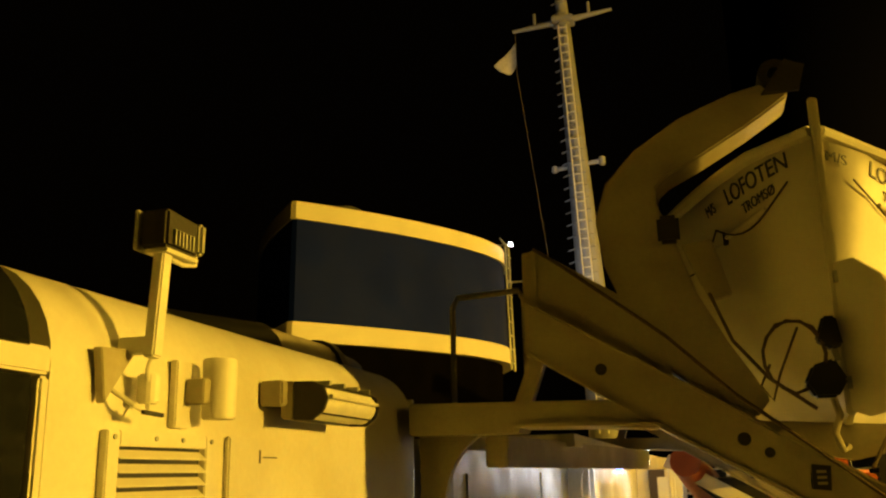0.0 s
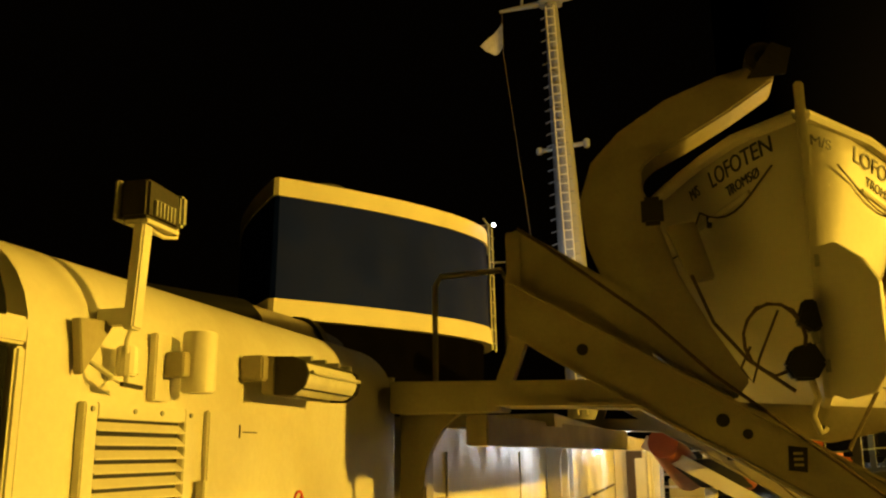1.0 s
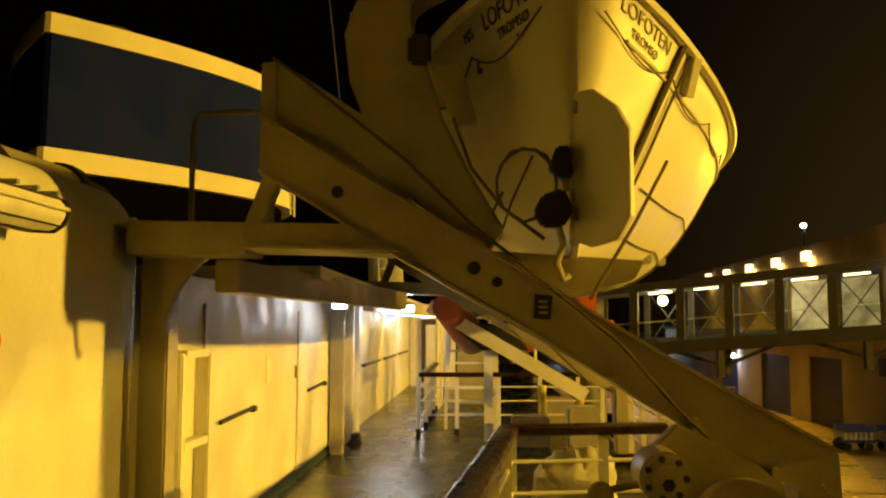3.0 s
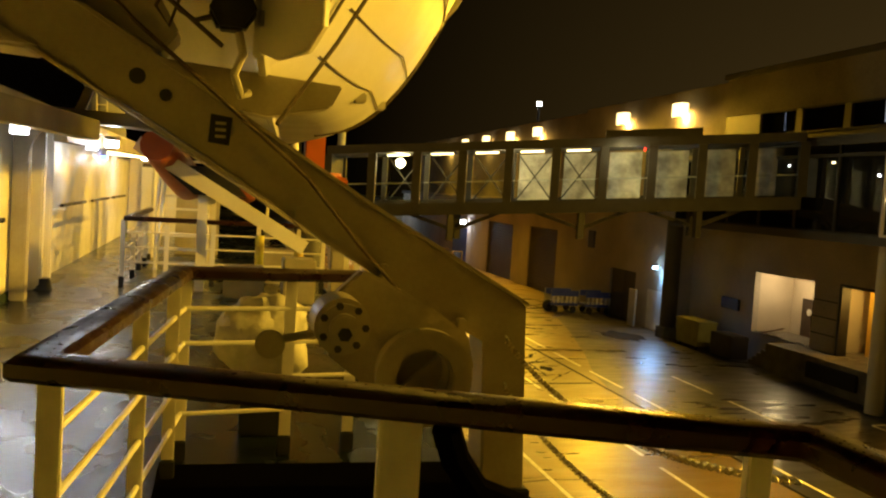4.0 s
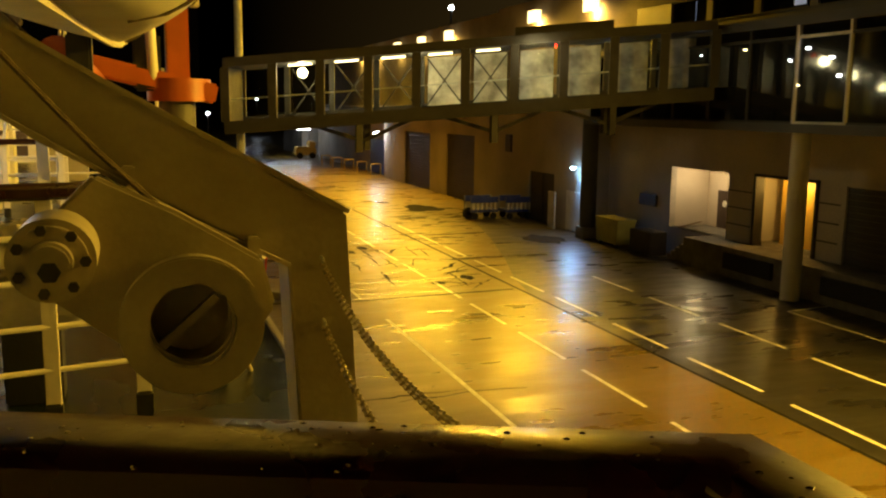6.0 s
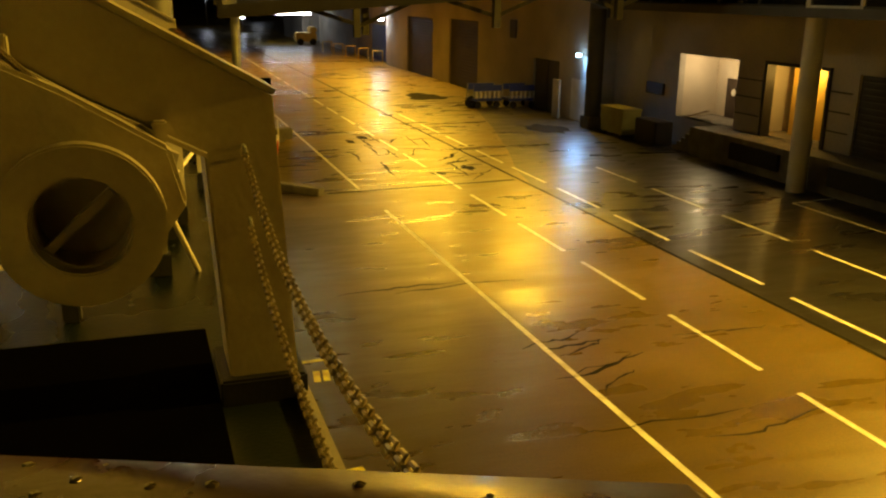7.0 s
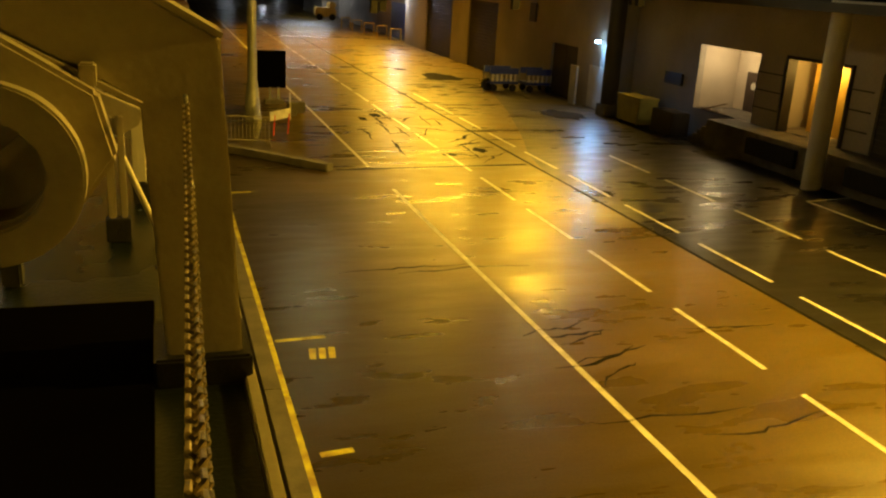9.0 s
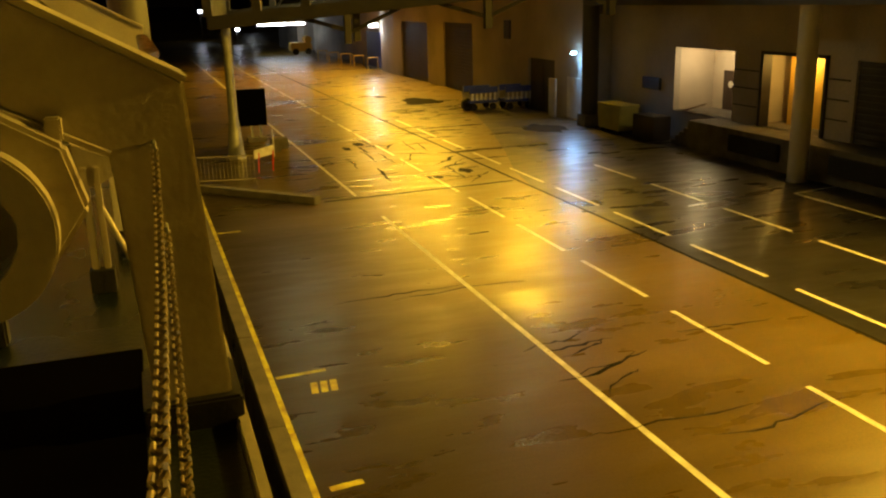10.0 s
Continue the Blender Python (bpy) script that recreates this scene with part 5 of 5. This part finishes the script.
for y in (32.3, 37.56):
    solid("wall_alcove_side", bx(25.2, 27.0, y, y + 0.15, 1.2, 5.9), BEIGE, "beige side wall of the loading bay", "wall", kind=S)
solid("ceiling_alcove", bx(25.2, 27.0, 27, 37.56, 4.3, 4.4), BEIGE, "beige ceiling of the loading bay", "ceiling", kind=S)
dock = thing("loading_dock", (23.5, 30, 0), "concrete loading dock with steps and a dark fender", "loading dock", kind=S)
part("platform", bx(23.5, 27.0, 18, 34.3, 0, 1.2), KERB, dock, bevel=0.02)
part("platform_inner", bx(24.9, 27.0, 34.3, 37.55, 0, 1.2), KERB, dock)
for k in range(5):
    part("step", bx(23.7, 24.9, 34.3 + 0.3 * k, 34.6 + 0.3 * k, 0, 1.0 - 0.2 * k), KERB, dock, bevel=0.01)
part("fender", bx(23.36, 23.5, 28.5, 31.4, 0.35, 1.0), RUBBER, dock, bevel=0.03)
part("fender", bx(23.36, 23.5, 20.5, 26.0, 0.35, 1.0), RUBBER, dock, bevel=0.03)
d5 = thing("door_5", (26.9, 34.6, 1.2), "brown door with a pale notice at the back of the bay", "door", kind=S)
part("door_leaf", bx(26.93, 26.99, 35.6, 36.72, 1.2, 2.95), BROWN, d5, bevel=0.01)
part("door_frame", bx(26.90, 26.99, 35.5, 35.58, 1.2, 3.05), PAINT, d5)
part("notice", ringdisc((36.15, 2.35), "x", 26.90, 26.925, 0.16, 0, 16), LINE, d5)
d6 = thing("door_6", (25.1, 29.8, 1.2), "yellow lit dock door in a dark frame", "dock door", kind=S)
part("door_leaf", bx(26.2, 26.3, 28.1, 31.5, 1.2, 4.1), YDOOR, d6)
for y in (28.0, 31.45):
    part("door_frame", bx(24.82, 25.25, y, y + 0.15, 1.2, 4.1), DARKMETAL, d6)
part("door_frame", bx(24.82, 25.25, 28.0, 31.6, 4.0, 4.12), DARKMETAL, d6)
solid("window_blind", bx(24.86, 24.895, 31.7, 33.2, 1.25, 4.0), RENDERED, "grey ribbed panel between the bays", "panel", kind=S)
for z in (1.9, 2.6, 3.3):
    solid("panel_rib", bx(24.83, 24.86, 31.7, 33.2, z, z + 0.05), CLAD, "dark rib across the grey panel", "rib", kind=S)
    solid("panel_rib", bx(24.83, 24.86, 26.9, 28.0, z, z + 0.05), CLAD, "dark rib across the grey panel", "rib", kind=S)


def shutter(name, x, y0, y1, z0, z1):
    s = thing(name, (x, y0, z0), "dark closed roller shutter in the terminal wall", "roller shutter", kind=S)
    n = int((z1 - z0) / 0.22)
    for k in range(n):
        a = z0 + (z1 - z0) * k / n
        part("slat", prism([(x + 0.12, a), (x + 0.10, a + 0.11), (x + 0.12, a + (z1 - z0) / n - 0.01), (x + 0.16, a + (z1 - z0) / n - 0.01), (x + 0.16, a)], "y", y0, y1), SHUTTER, s)


shutter("door_7", XF, 20.0, 26.7, 0.9, 4.0)
shutter("door_8", XF, 8, 14, 0.9, 4.0)
shutter("door_9", 23.6, 59.8, 65.7, 0, 4.7)
shutter("door_10", 23.6, 69.7, 76.7, 0, 4.6)
d11 = thing("door_11", (23.7, 49, 0), "dark double door in the grey wall", "door", kind=S)
for y0, y1 in ((47.2, 48.85), (48.9, 50.6)):
    part("door_leaf", bx(23.72, 23.80, y0, y1, 0, 2.95), CLAD, d11, bevel=0.02)
for y, z, w, h in ((38.6, 2.0, 1.5, 0.55), (53.2, 3.9, 0.9, 1.1)):
    x = XF if y < 43 else 23.6
    solid("wall_hatch", bx(x - 0.12, x - 0.004, y, y + w, z, z + h), CLAD, "dark metal hatch on the grey wall", "hatch", "wall hatches", bevel=0.02)
pil = thing("pillar_1", (22.94, 26.92, 0), "tall pale round concrete pillar under the gallery", "pillar", kind=S)
part("shaft", tube([(22.94, 26.92, 0), (22.94, 26.92, 5.9)], 0.33, 32), CREAMPOST, pil, smooth=True)
pil2 = thing("pillar_2", (23.2, 42.4, 0), "dark round pillar by the lit door", "pillar", kind=S)
part("shaft", tube([(23.2, 42.4, 0), (23.2, 42.4, 5.9)], 0.42, 32), CLAD, pil2, smooth=True)
part("plinth", bx(22.75, 23.65, 41.95, 42.85, 0, 0.6), KERB, pil2, bevel=0.02)
d12 = thing("door_12", (23.5, 45, 0), "white door lit by a cool wall lamp", "door", kind=S)
part("door_leaf", bx(23.56, 23.596, 43.9, 45.6, 0.05, 2.2), PAINT, d12, bevel=0.008)
part("wing_panel", bx(22.9, 23.0, 45.7, 46.5, 0.05, 2.1), PAINT, d12, bevel=0.008)
wl = thing("wall_lamp", (23.4, 44.4, 3.4), "cool white wall lamp over a door", "lamp")
part("arm", bx(23.35, 23.6, 44.36, 44.44, 3.5, 3.56), STEEL, wl)
part("lens", ringdisc((23.3, 44.4), "z", 3.42, 3.56, 0.14, 0, 16), GLOW_D, wl, "glowing lens", bevel=0.02)
gl = thing("gate_lamp_fixture", (23.2, 84, 4), "bright cool lamp on the end of the terminal", "lamp")
part("arm", bx(22.9, 23.7, 83.6, 83.7, 4.3, 4.4), STEEL, gl)
part("lens", ringdisc((23.0, 83.7), "z", 4.0, 4.3, 0.42, 0, 18), GLOW_C, gl, "glowing lens", bevel=0.05)

# glazed gallery over the pillars
solid("gallery_floor", bx(22.0, 26, -40, 41, 5.9, 6.2), CLAD, "dark slab under the glazed gallery", "floor slab", kind=S)
solid("gallery_roof", bx(22.2, 25.2, -40, 41.5, 9.45, 9.8), CLAD, "dark flat roof edge of the gallery", "roof", kind=S)
solid("wall_gallery_back", bx(25.7, 26, -40, 41, 6.2, 9.45), CLAD, "dark inner wall of the gallery", "wall", kind=S)
for k in range(22):
    y = -9.0 + 2.38 * k
    if y > 40.5:
        break
    wn = thing("window_%d" % (k + 3), (22.3, y, 6.2), "dark gallery window between steel mullions", "window", kind=S)
    white = 23.5 < y < 24.8
    fm_ = PAINT if white else DARKMETAL
    part("pane", bx(22.33, 22.36, y + 0.06, y + 2.32, 6.25, 9.1), DARKGLASS, wn)
    part("mullion", bx(22.26, 22.40, y - 0.05, y + 0.05, 6.2, 9.45), fm_, wn)
    part("transom", bx(22.28, 22.38, y + 0.05, y + 2.33, 6.2, 6.28), fm_, wn)
    part("transom", bx(22.28, 22.38, y + 0.05, y + 2.33, 9.02, 9.12), fm_, wn)
    if white:
        part("mullion", bx(22.24, 22.40, y + 2.27, y + 2.37, 6.2, 9.45), PAINT, wn)
grng = random.Random(9)
for k in range(12):
    y, z = grng.uniform(24, 40), grng.uniform(7.0, 8.9)
    w = grng.choice((0.06, 0.07, 0.16))
    solid("gallery_spot", bx(22.29, 22.325, y, y + w, z, z + 0.055), GLOW_C if k % 3 else GLOW_W, "small lamp glinting in the gallery", "lamp", "gallery lamps")
# upper storey
wall_x("wall_upper", 23.8, 24.1, -40, 39.4, 9.8, 11.3, [(-8 + 3.0 * k, -5.4 + 3.0 * k, 10.3, 11.25) for k in range(15)], CLAD, "dark clad window band of the upper storey")
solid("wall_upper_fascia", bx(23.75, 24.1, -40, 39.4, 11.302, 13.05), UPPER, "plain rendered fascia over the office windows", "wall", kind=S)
for k in range(15):
    y = -8 + 3.0 * k
    wn = thing("window_%d" % (k + 40), (23.9, y, 10.3), "dark office window in the upper storey", "window", kind=S)
    part("pane", bx(23.92, 23.95, y, y + 2.6, 10.3, 11.25), DARKGLASS, wn)
    part("window_sill", bx(23.76, 23.9, y, y + 2.6, 10.26, 10.3), DARKMETAL, wn)
    if k in (9, 11, 12, 14):
        part("blind", bx(23.905, 23.918, y + 0.3 + 0.3 * (k % 3), y + 0.9 + 0.5 * (k % 2), 10.4 + 0.15 * (k % 2), 11.2), LITWIN, wn, "pane lit from inside")
solid("roof_upper", bx(23.6, 45, -40, 39.5, 13.05, 13.3), CLAD, "dark roof of the terminal", "roof", kind=S)
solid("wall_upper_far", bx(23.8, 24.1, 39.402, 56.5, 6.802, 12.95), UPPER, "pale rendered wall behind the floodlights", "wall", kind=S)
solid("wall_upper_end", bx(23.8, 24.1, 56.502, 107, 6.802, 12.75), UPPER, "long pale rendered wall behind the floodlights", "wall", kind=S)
solid("roof_far", bx(23.4, 24.1, 41.3, 107, 6.602, 6.8), RENDERED, "flat roof strip below the floodlights", "roof", kind=S)


def flood(x, y, z, tall, glow):
    f = thing("roof_floodlight", (x, y, z - tall), "glowing sodium floodlight on the terminal roof edge", "floodlight", "roof floodlights")
    part("bracket", bx(x - 0.05, x + 0.45, y - 0.05, y + 0.05, z + 0.28, z + 0.38), STEEL, f)
    if z < 11:
        part("post", bx(x + 0.4, x + 0.5, y - 0.05, y + 0.05, 9.8, z + 0.28), STEEL, f)
    part("housing", bx(x - 0.1, x + 0.3, y - 0.4, y + 0.4, z - 0.25, z + 0.28), STEEL, f, bevel=0.03)
    # oversized lens and an added glowing end face build the lamp's glare as shape
    part("lens", bx(x - 0.14, x - 0.101, y - 0.48, y + 0.48, z - 0.36, z + 0.34), GLOW_S, f, "glowing lens", bevel=0.015)
    part("lens", bx(x - 0.10, x + 0.28, y - 0.50, y - 0.405, z - 0.36, z + 0.34), GLOW_S, f, "glowing lens", bevel=0.015)


for y in FLOODS:
    flood(23.35, y, 11.9, 0.2, True)
flood(KEY[0], KEY[1], KEY[2], 0.2, True)
flood(KEY_2[0], KEY_2[1], KEY_2[2], 0.2, True)
flood(KEY_3[0], KEY_3[1], KEY_3[2], 0.2, True)

# ---------------- passenger bridge ----------------
A0, A1 = Vector((4.6, 37.9, 6.0)), Vector((21.9, 30.6, 7.55))
bd = (A1 - A0)
bn = Vector((bd.y, -bd.x, 0)).normalized()          # towards the camera side
br = thing("passenger_bridge", A0, "dark steel passenger bridge with lit windows and cross bracing", "footbridge")


def bridge_point(u, off, z):
    return A0 + bd * u - bn * off + Vector((0, 0, z))


def slab(u0, u1, o0, o1, z0, z1):
    bm = bmesh.new()
    v = [bm.verts.new(bridge_point(u, o, z)) for u in (u0, u1) for o, z in ((o0, z0), (o1, z0), (o1, z1), (o0, z1))]
    for f in ((0, 1, 2, 3), (4, 5, 6, 7), (0, 1, 5, 4), (1, 2, 6, 5), (2, 3, 7, 6), (3, 0, 4, 7)):
        bm.faces.new([v[i] for i in f])
    return bm


part("floor_girder", slab(0, 1, -0.1, 2.6, -0.55, -0.05), DARKMETAL, br)
part("roof_girder", slab(0, 1, -0.15, 2.65, 2.05, 2.40), DARKMETAL, br)
part("back_sill", slab(0, 1, 2.4, 2.5, -0.05, 0.12), DARKMETAL, br)
part("end_wall", slab(-0.005, 0, 0, 2.5, -0.5, 2.4), DARKMETAL, br)
NB = 10
for k in range(NB + 1):
    u = k / NB
    part("post", slab(u - 0.009, u + 0.009, -0.06, 0.12, -0.05, 2.05), DARKMETAL, br)
    if k < NB:
        w = part("pane", slab(u + 0.012, (k + 1) / NB - 0.012, 0.03, 0.05, 0.0, 1.98), CLEAR, br)
        w.visible_shadow = False
        part("post", slab(u - 0.006, u + 0.006, 2.4, 2.52, -0.05, 2.05), DARKMETAL, br)
        w = part("pane", slab(u + 0.012, (k + 1) / NB - 0.012, 2.44, 2.46, 0.1, 1.98), CLEAR, br)
        w.visible_shadow = False
        if 1 <= k <= 5:
            a, b = bridge_point(u + 0.012, 2.3, 0.05), bridge_point((k + 1) / NB - 0.012, 2.3, 1.95)
            c, d_ = bridge_point(u + 0.012, 2.3, 1.95), bridge_point((k + 1) / NB - 0.012, 2.3, 0.05)
            part("brace", obox(a, b, 0.05, 0.06), DARKMETAL, br)
            part("brace", obox(c, d_, 0.05, 0.06), DARKMETAL, br)
        if k >= 4:
            part("back_panel", slab(u + 0.014, (k + 1) / NB - 0.014, 2.28, 2.33, 0.02, 1.96), PANELS, br, "pale lining panel inside the bridge")
        part("inner_rail", obox(bridge_point(u, 0.3, 0.8), bridge_point((k + 1) / NB, 0.3, 0.8), 0.04, 0.05), STEEL, br)
for u in (0.28, 0.56, 0.8):
    for o in (0.1, 2.2):
        q = bridge_point(u, o, -0.5)
        part("leg", obox((q.x, q.y, q.z), (q.x, q.y, max(q.z - 1.1, 4.5)), 0.25, 0.25), DARKMETAL, br)
    q = bridge_point(u, 1.2, -1.2)
    part("under_truss", obox(bridge_point(u - 0.1, 1.2, -0.5), q, 0.15, 0.15), DARKMETAL, br)
    part("under_truss", obox(bridge_point(u + 0.1, 1.2, -0.5), q, 0.15, 0.15), DARKMETAL, br)
part("roof_hood", slab(0.60, 0.80, 0.5, 2.6, 2.4, 2.75), DARKMETAL, br)
for k in range(5):
    part("tube_lamp", slab(0.12 + 0.1 * k, 0.17 + 0.1 * k, 1.1, 1.2, 1.98, 2.04), GLOW_W, br)
solid("bridge_red_lamp", tube([bridge_point(0.68, -0.2, 1.9), bridge_point(0.683, -0.2, 1.9)], 0.07, 8), GLOW_R, "small red lamp on the bridge", "lamp")

# ---------------- things on the quay ----------------
pole = thing("light_pole", (5.5, 41, 0), "tall grey steel pole on the quay", "pole")
part("shaft", tube([(5.5, 41, 0.5), (5.5, 41, 15)], [0.2, 0.15], 18), STEEL, pole, smooth=True)
part("base", tube([(5.5, 41, 0), (5.5, 41, 0.25), (5.5, 41, 1.6)], [0.42, 0.34, 0.22], 18), STEEL, pole, smooth=True)
fb = thing("crowd_barrier", (4.4, 35.2, 0), "pale steel crowd barrier standing on the quay", "barrier")
fa, fb2 = Vector((3.5, 35.45, 0)), Vector((5.5, 35.0, 0))
part("frame", tube([fa + Vector((0, 0, 0.18)), fa + Vector((0, 0, 1.05)), fb2 + Vector((0, 0, 1.05)), fb2 + Vector((0, 0, 0.18))], 0.022, 8, closed=True), PAINT_OLD, fb, smooth=True)
for k in range(1, 15):
    c = fa.lerp(fb2, k / 15)
    part("bar", tube([c + Vector((0, 0, 0.2)), c + Vector((0, 0, 1.05))], 0.009, 6), PAINT_OLD, fb)
for e in (fa, fb2):
    part("foot", tube([e + Vector((0.05, -0.3, 0.02)), e + Vector((0, 0, 0.2)), e + Vector((-0.05, 0.3, 0.02))], 0.02, 6), PAINT_OLD, fb)
kb = thing("kerb_beam", (5.2, 32.4, 0), "long low concrete kerb beam on the quay", "kerb")
part("beam", obox((3.5, 34.4, 0.13), (6.95, 30.6, 0.13), 0.35, 0.26), KERB, kb, bevel=0.03)
pb = thing("plank_barrier", (6.2, 36.5, 0), "white and red plank barrier on the quay", "barrier")
part("plank", obox((5.75, 36.9, 0.75), (6.6, 37.4, 0.85), 0.05, 0.35), LINE, pb, bevel=0.01)
part("plank", obox((6.6, 37.4, 0.7), (6.75, 38.6, 1.3), 0.05, 0.4), LINE, pb, bevel=0.01)
for x, y in ((5.9, 37.0), (6.5, 37.35)):
    part("leg", obox((x, y, 0.0), (x + 0.05, y, 0.8), 0.05, 0.05), RED, pb)
sb = thing("notice_board", (6.6, 45.5, 0), "black board on a pale base by the pole", "board")
part("board", bx(6.15, 7.5, 45.3, 45.42, 0.75, 2.5), MATT_BLACK, sb, bevel=0.02)
part("base", bx(6.5, 7.4, 45.1, 45.7, 0.0, 0.22), KERB, sb, bevel=0.02)
part("leg", bx(6.7, 6.8, 45.3, 45.4, 0.2, 0.8), STEEL, sb)
part("leg", bx(7.1, 7.2, 45.3, 45.4, 0.2, 0.8), STEEL, sb)
for x, y, h in ((7.1, 41.6, 0.6), (7.6, 42.5, 0.5)):
    solid("rubble_block", bx(x, x + 0.4, y, y + 0.5, 0, h), KERB, "concrete block at the quay works", "block", "concrete blocks", bevel=0.04)
binn = thing("waste_bin", (23.2, 39.8, 0), "yellow-green wheeled waste bin", "waste bin")
part("body", prism([(38.95, 0.15), (40.9, 0.15), (41.0, 1.25), (38.85, 1.25)], "x", 22.9, 23.9), BIN, binn, bevel=0.03)
part("lid", bx(22.86, 23.94, 38.8, 41.05, 1.25, 1.36), BIN, binn, bevel=0.03)
for y in (39.1, 40.7):
    part("wheel", ringdisc((y, 0.1), "x", 23.0, 23.08, 0.1, 0, 12), RUBBER, binn)
solid("dark_crate", bx(23.3, 24.2, 36.6, 38.4, 0, 1.05), CLAD, "dark crate by the wall", "crate", bevel=0.03)


def cart(x, y, label, body, rot):
    c = thing("baggage_cart", (x, y, 0), label, "cart", "baggage carts")
    part("bed", bx(x - 0.9, x + 0.9, y - 0.6, y + 0.6, 0.42, 0.58), body, c, bevel=0.02)
    for sx in (-0.85, 0.85):
        for sy in (-0.55, 0.55):
            part("upright", bx(x + sx - 0.03, x + sx + 0.03, y + sy - 0.03, y + sy + 0.03, 0.55, 1.35), STEEL, c)
            part("wheel", ringdisc((x + sx * 0.7, 0.2), "y", y + sy - 0.05, y + sy + 0.05, 0.2, 0, 16), RUBBER, c)
    part("side_board", bx(x - 0.88, x + 0.88, y - 0.6, y - 0.56, 1.0, 1.35), body, c)
    part("side_board", bx(x - 0.88, x + 0.88, y + 0.56, y + 0.6, 1.0, 1.35), body, c)
    for k in range(6):
        part("slat", bx(x - 0.75 + 0.28 * k, x - 0.65 + 0.28 * k, y - 0.61, y - 0.57, 0.58, 1.0), PAINT, c)


cart(20.9, 51.6, "blue baggage cart with steel uprights", BLUE, 0)
cart(23.0, 51.2, "low baggage trailer with pale slats and blue boards", BLUE, 0)
tyre = solid("cart_tow_wheel", ringdisc((20.0, 0.35), "y", 51.3, 51.5, 0.35, 0.15, 20), RUBBER, "dark tyre leaning by the cart", "tyre")
pl = thing("pallet", (25.4, 32.9, 1.2), "wooden pallets stacked on the dock", "pallet")
for k in range(3):
    for j in range(5):
        part("board", bx(25.0, 26.0, 32.45 + 0.2 * j, 32.57 + 0.2 * j, 1.22 + 0.14 * k, 1.25 + 0.14 * k), WOODPAL, pl)
    for xx in (25.0, 25.45, 25.9):
        part("block", bx(xx, xx + 0.1, 32.45, 33.37, 1.25 + 0.14 * k, 1.36 + 0.14 * k), WOODPAL, pl)
solid("dock_ramp", obox((25.0, 36.9, 1.22), (25.5, 35.9, 1.6), 0.2, 0.05), WOODPAL, "tilted wooden board on the dock", "board")

# far end of the quay
van = thing("yellow_van", (22, 116, 0), "small yellow vehicle parked far down the quay", "van")
part("body", bx(20.6, 23.2, 115, 117, 0.4, 1.5), YDOOR, van, bevel=0.15)
part("cab", bx(22.3, 23.2, 115, 117, 1.5, 2.2), YDOOR, van, bevel=0.15)
for x in (21.1, 22.7):
    part("wheel", ringdisc((x, 0.4), "y", 114.9, 115.1, 0.4, 0, 16), RUBBER, van)
shed = thing("far_shed", (30, 125, 0), "low pale shed at the far end of the quay", "shed")
part("wall", bx(23, 50, 124, 140, 0, 5), RENDERED, shed)
part("roof", bx(22.5, 50.5, 123.5, 140.5, 5, 5.4), CLAD, shed)
part("light_strip", bx(17.0, 23.0, 118, 118.15, 3.6, 3.85), GLOW_C, shed, "long glowing light strip")
part("strip_post", bx(22.8, 23.0, 118, 118.2, 0, 3.7), STEEL, shed)
wh = thing("far_warehouse", (24, 100, 0), "dark warehouse beyond the terminal", "warehouse")
part("wall", bx(24.5, 45, 84.5, 120, 0, 6.5), RENDERED, wh)
part("roof", bx(24.2, 45, 84.5, 120, 6.5, 6.9), CLAD, wh)
part("blue_door", bx(24.42, 24.5, 86, 92, 0, 3.4), BLUE, wh)
for k in range(5):
    g = thing("hoop_barrier", (23.2 - 0.5 * k, 86 + 4 * k, 0), "yellow steel hoop barrier on the quay", "barrier", "hoop barriers")
    part("hoop", tube([(22.9 - 0.4 * k, 86 + 4 * k, 0), (22.9 - 0.4 * k, 86 + 4 * k, 1.1), (23.9 - 0.4 * k, 86 + 4 * k, 1.1), (23.9 - 0.4 * k, 86 + 4 * k, 0)], 0.06, 8), YDOOR, g)
for x, y, z in ((18, 150, 2.2), (14, 170, 5), (28, 210, 8)):
    fq = thing("far_lamp", (x, y, 0), "distant white lamp on a thin pole", "lamp", "distant lamps")
    part("pole", tube([(x, y, 0), (x, y, z)], 0.06, 6), STEEL, fq)
    part("lens", ringdisc((x, y), "z", z, z + 0.4, 0.3, 0, 10), GLOW_C, fq)
fp = thing("far_light_mast", (46, 128, 0), "thin mast with a small white lamp behind the terminal", "lamp mast")
part("pole", tube([(46, 128, 0), (46, 128, 21)], 0.15, 8), STEEL, fp)
part("lens", ringdisc((46, 128), "z", 21, 21.5, 0.35, 0, 12), GLOW_C, fp)
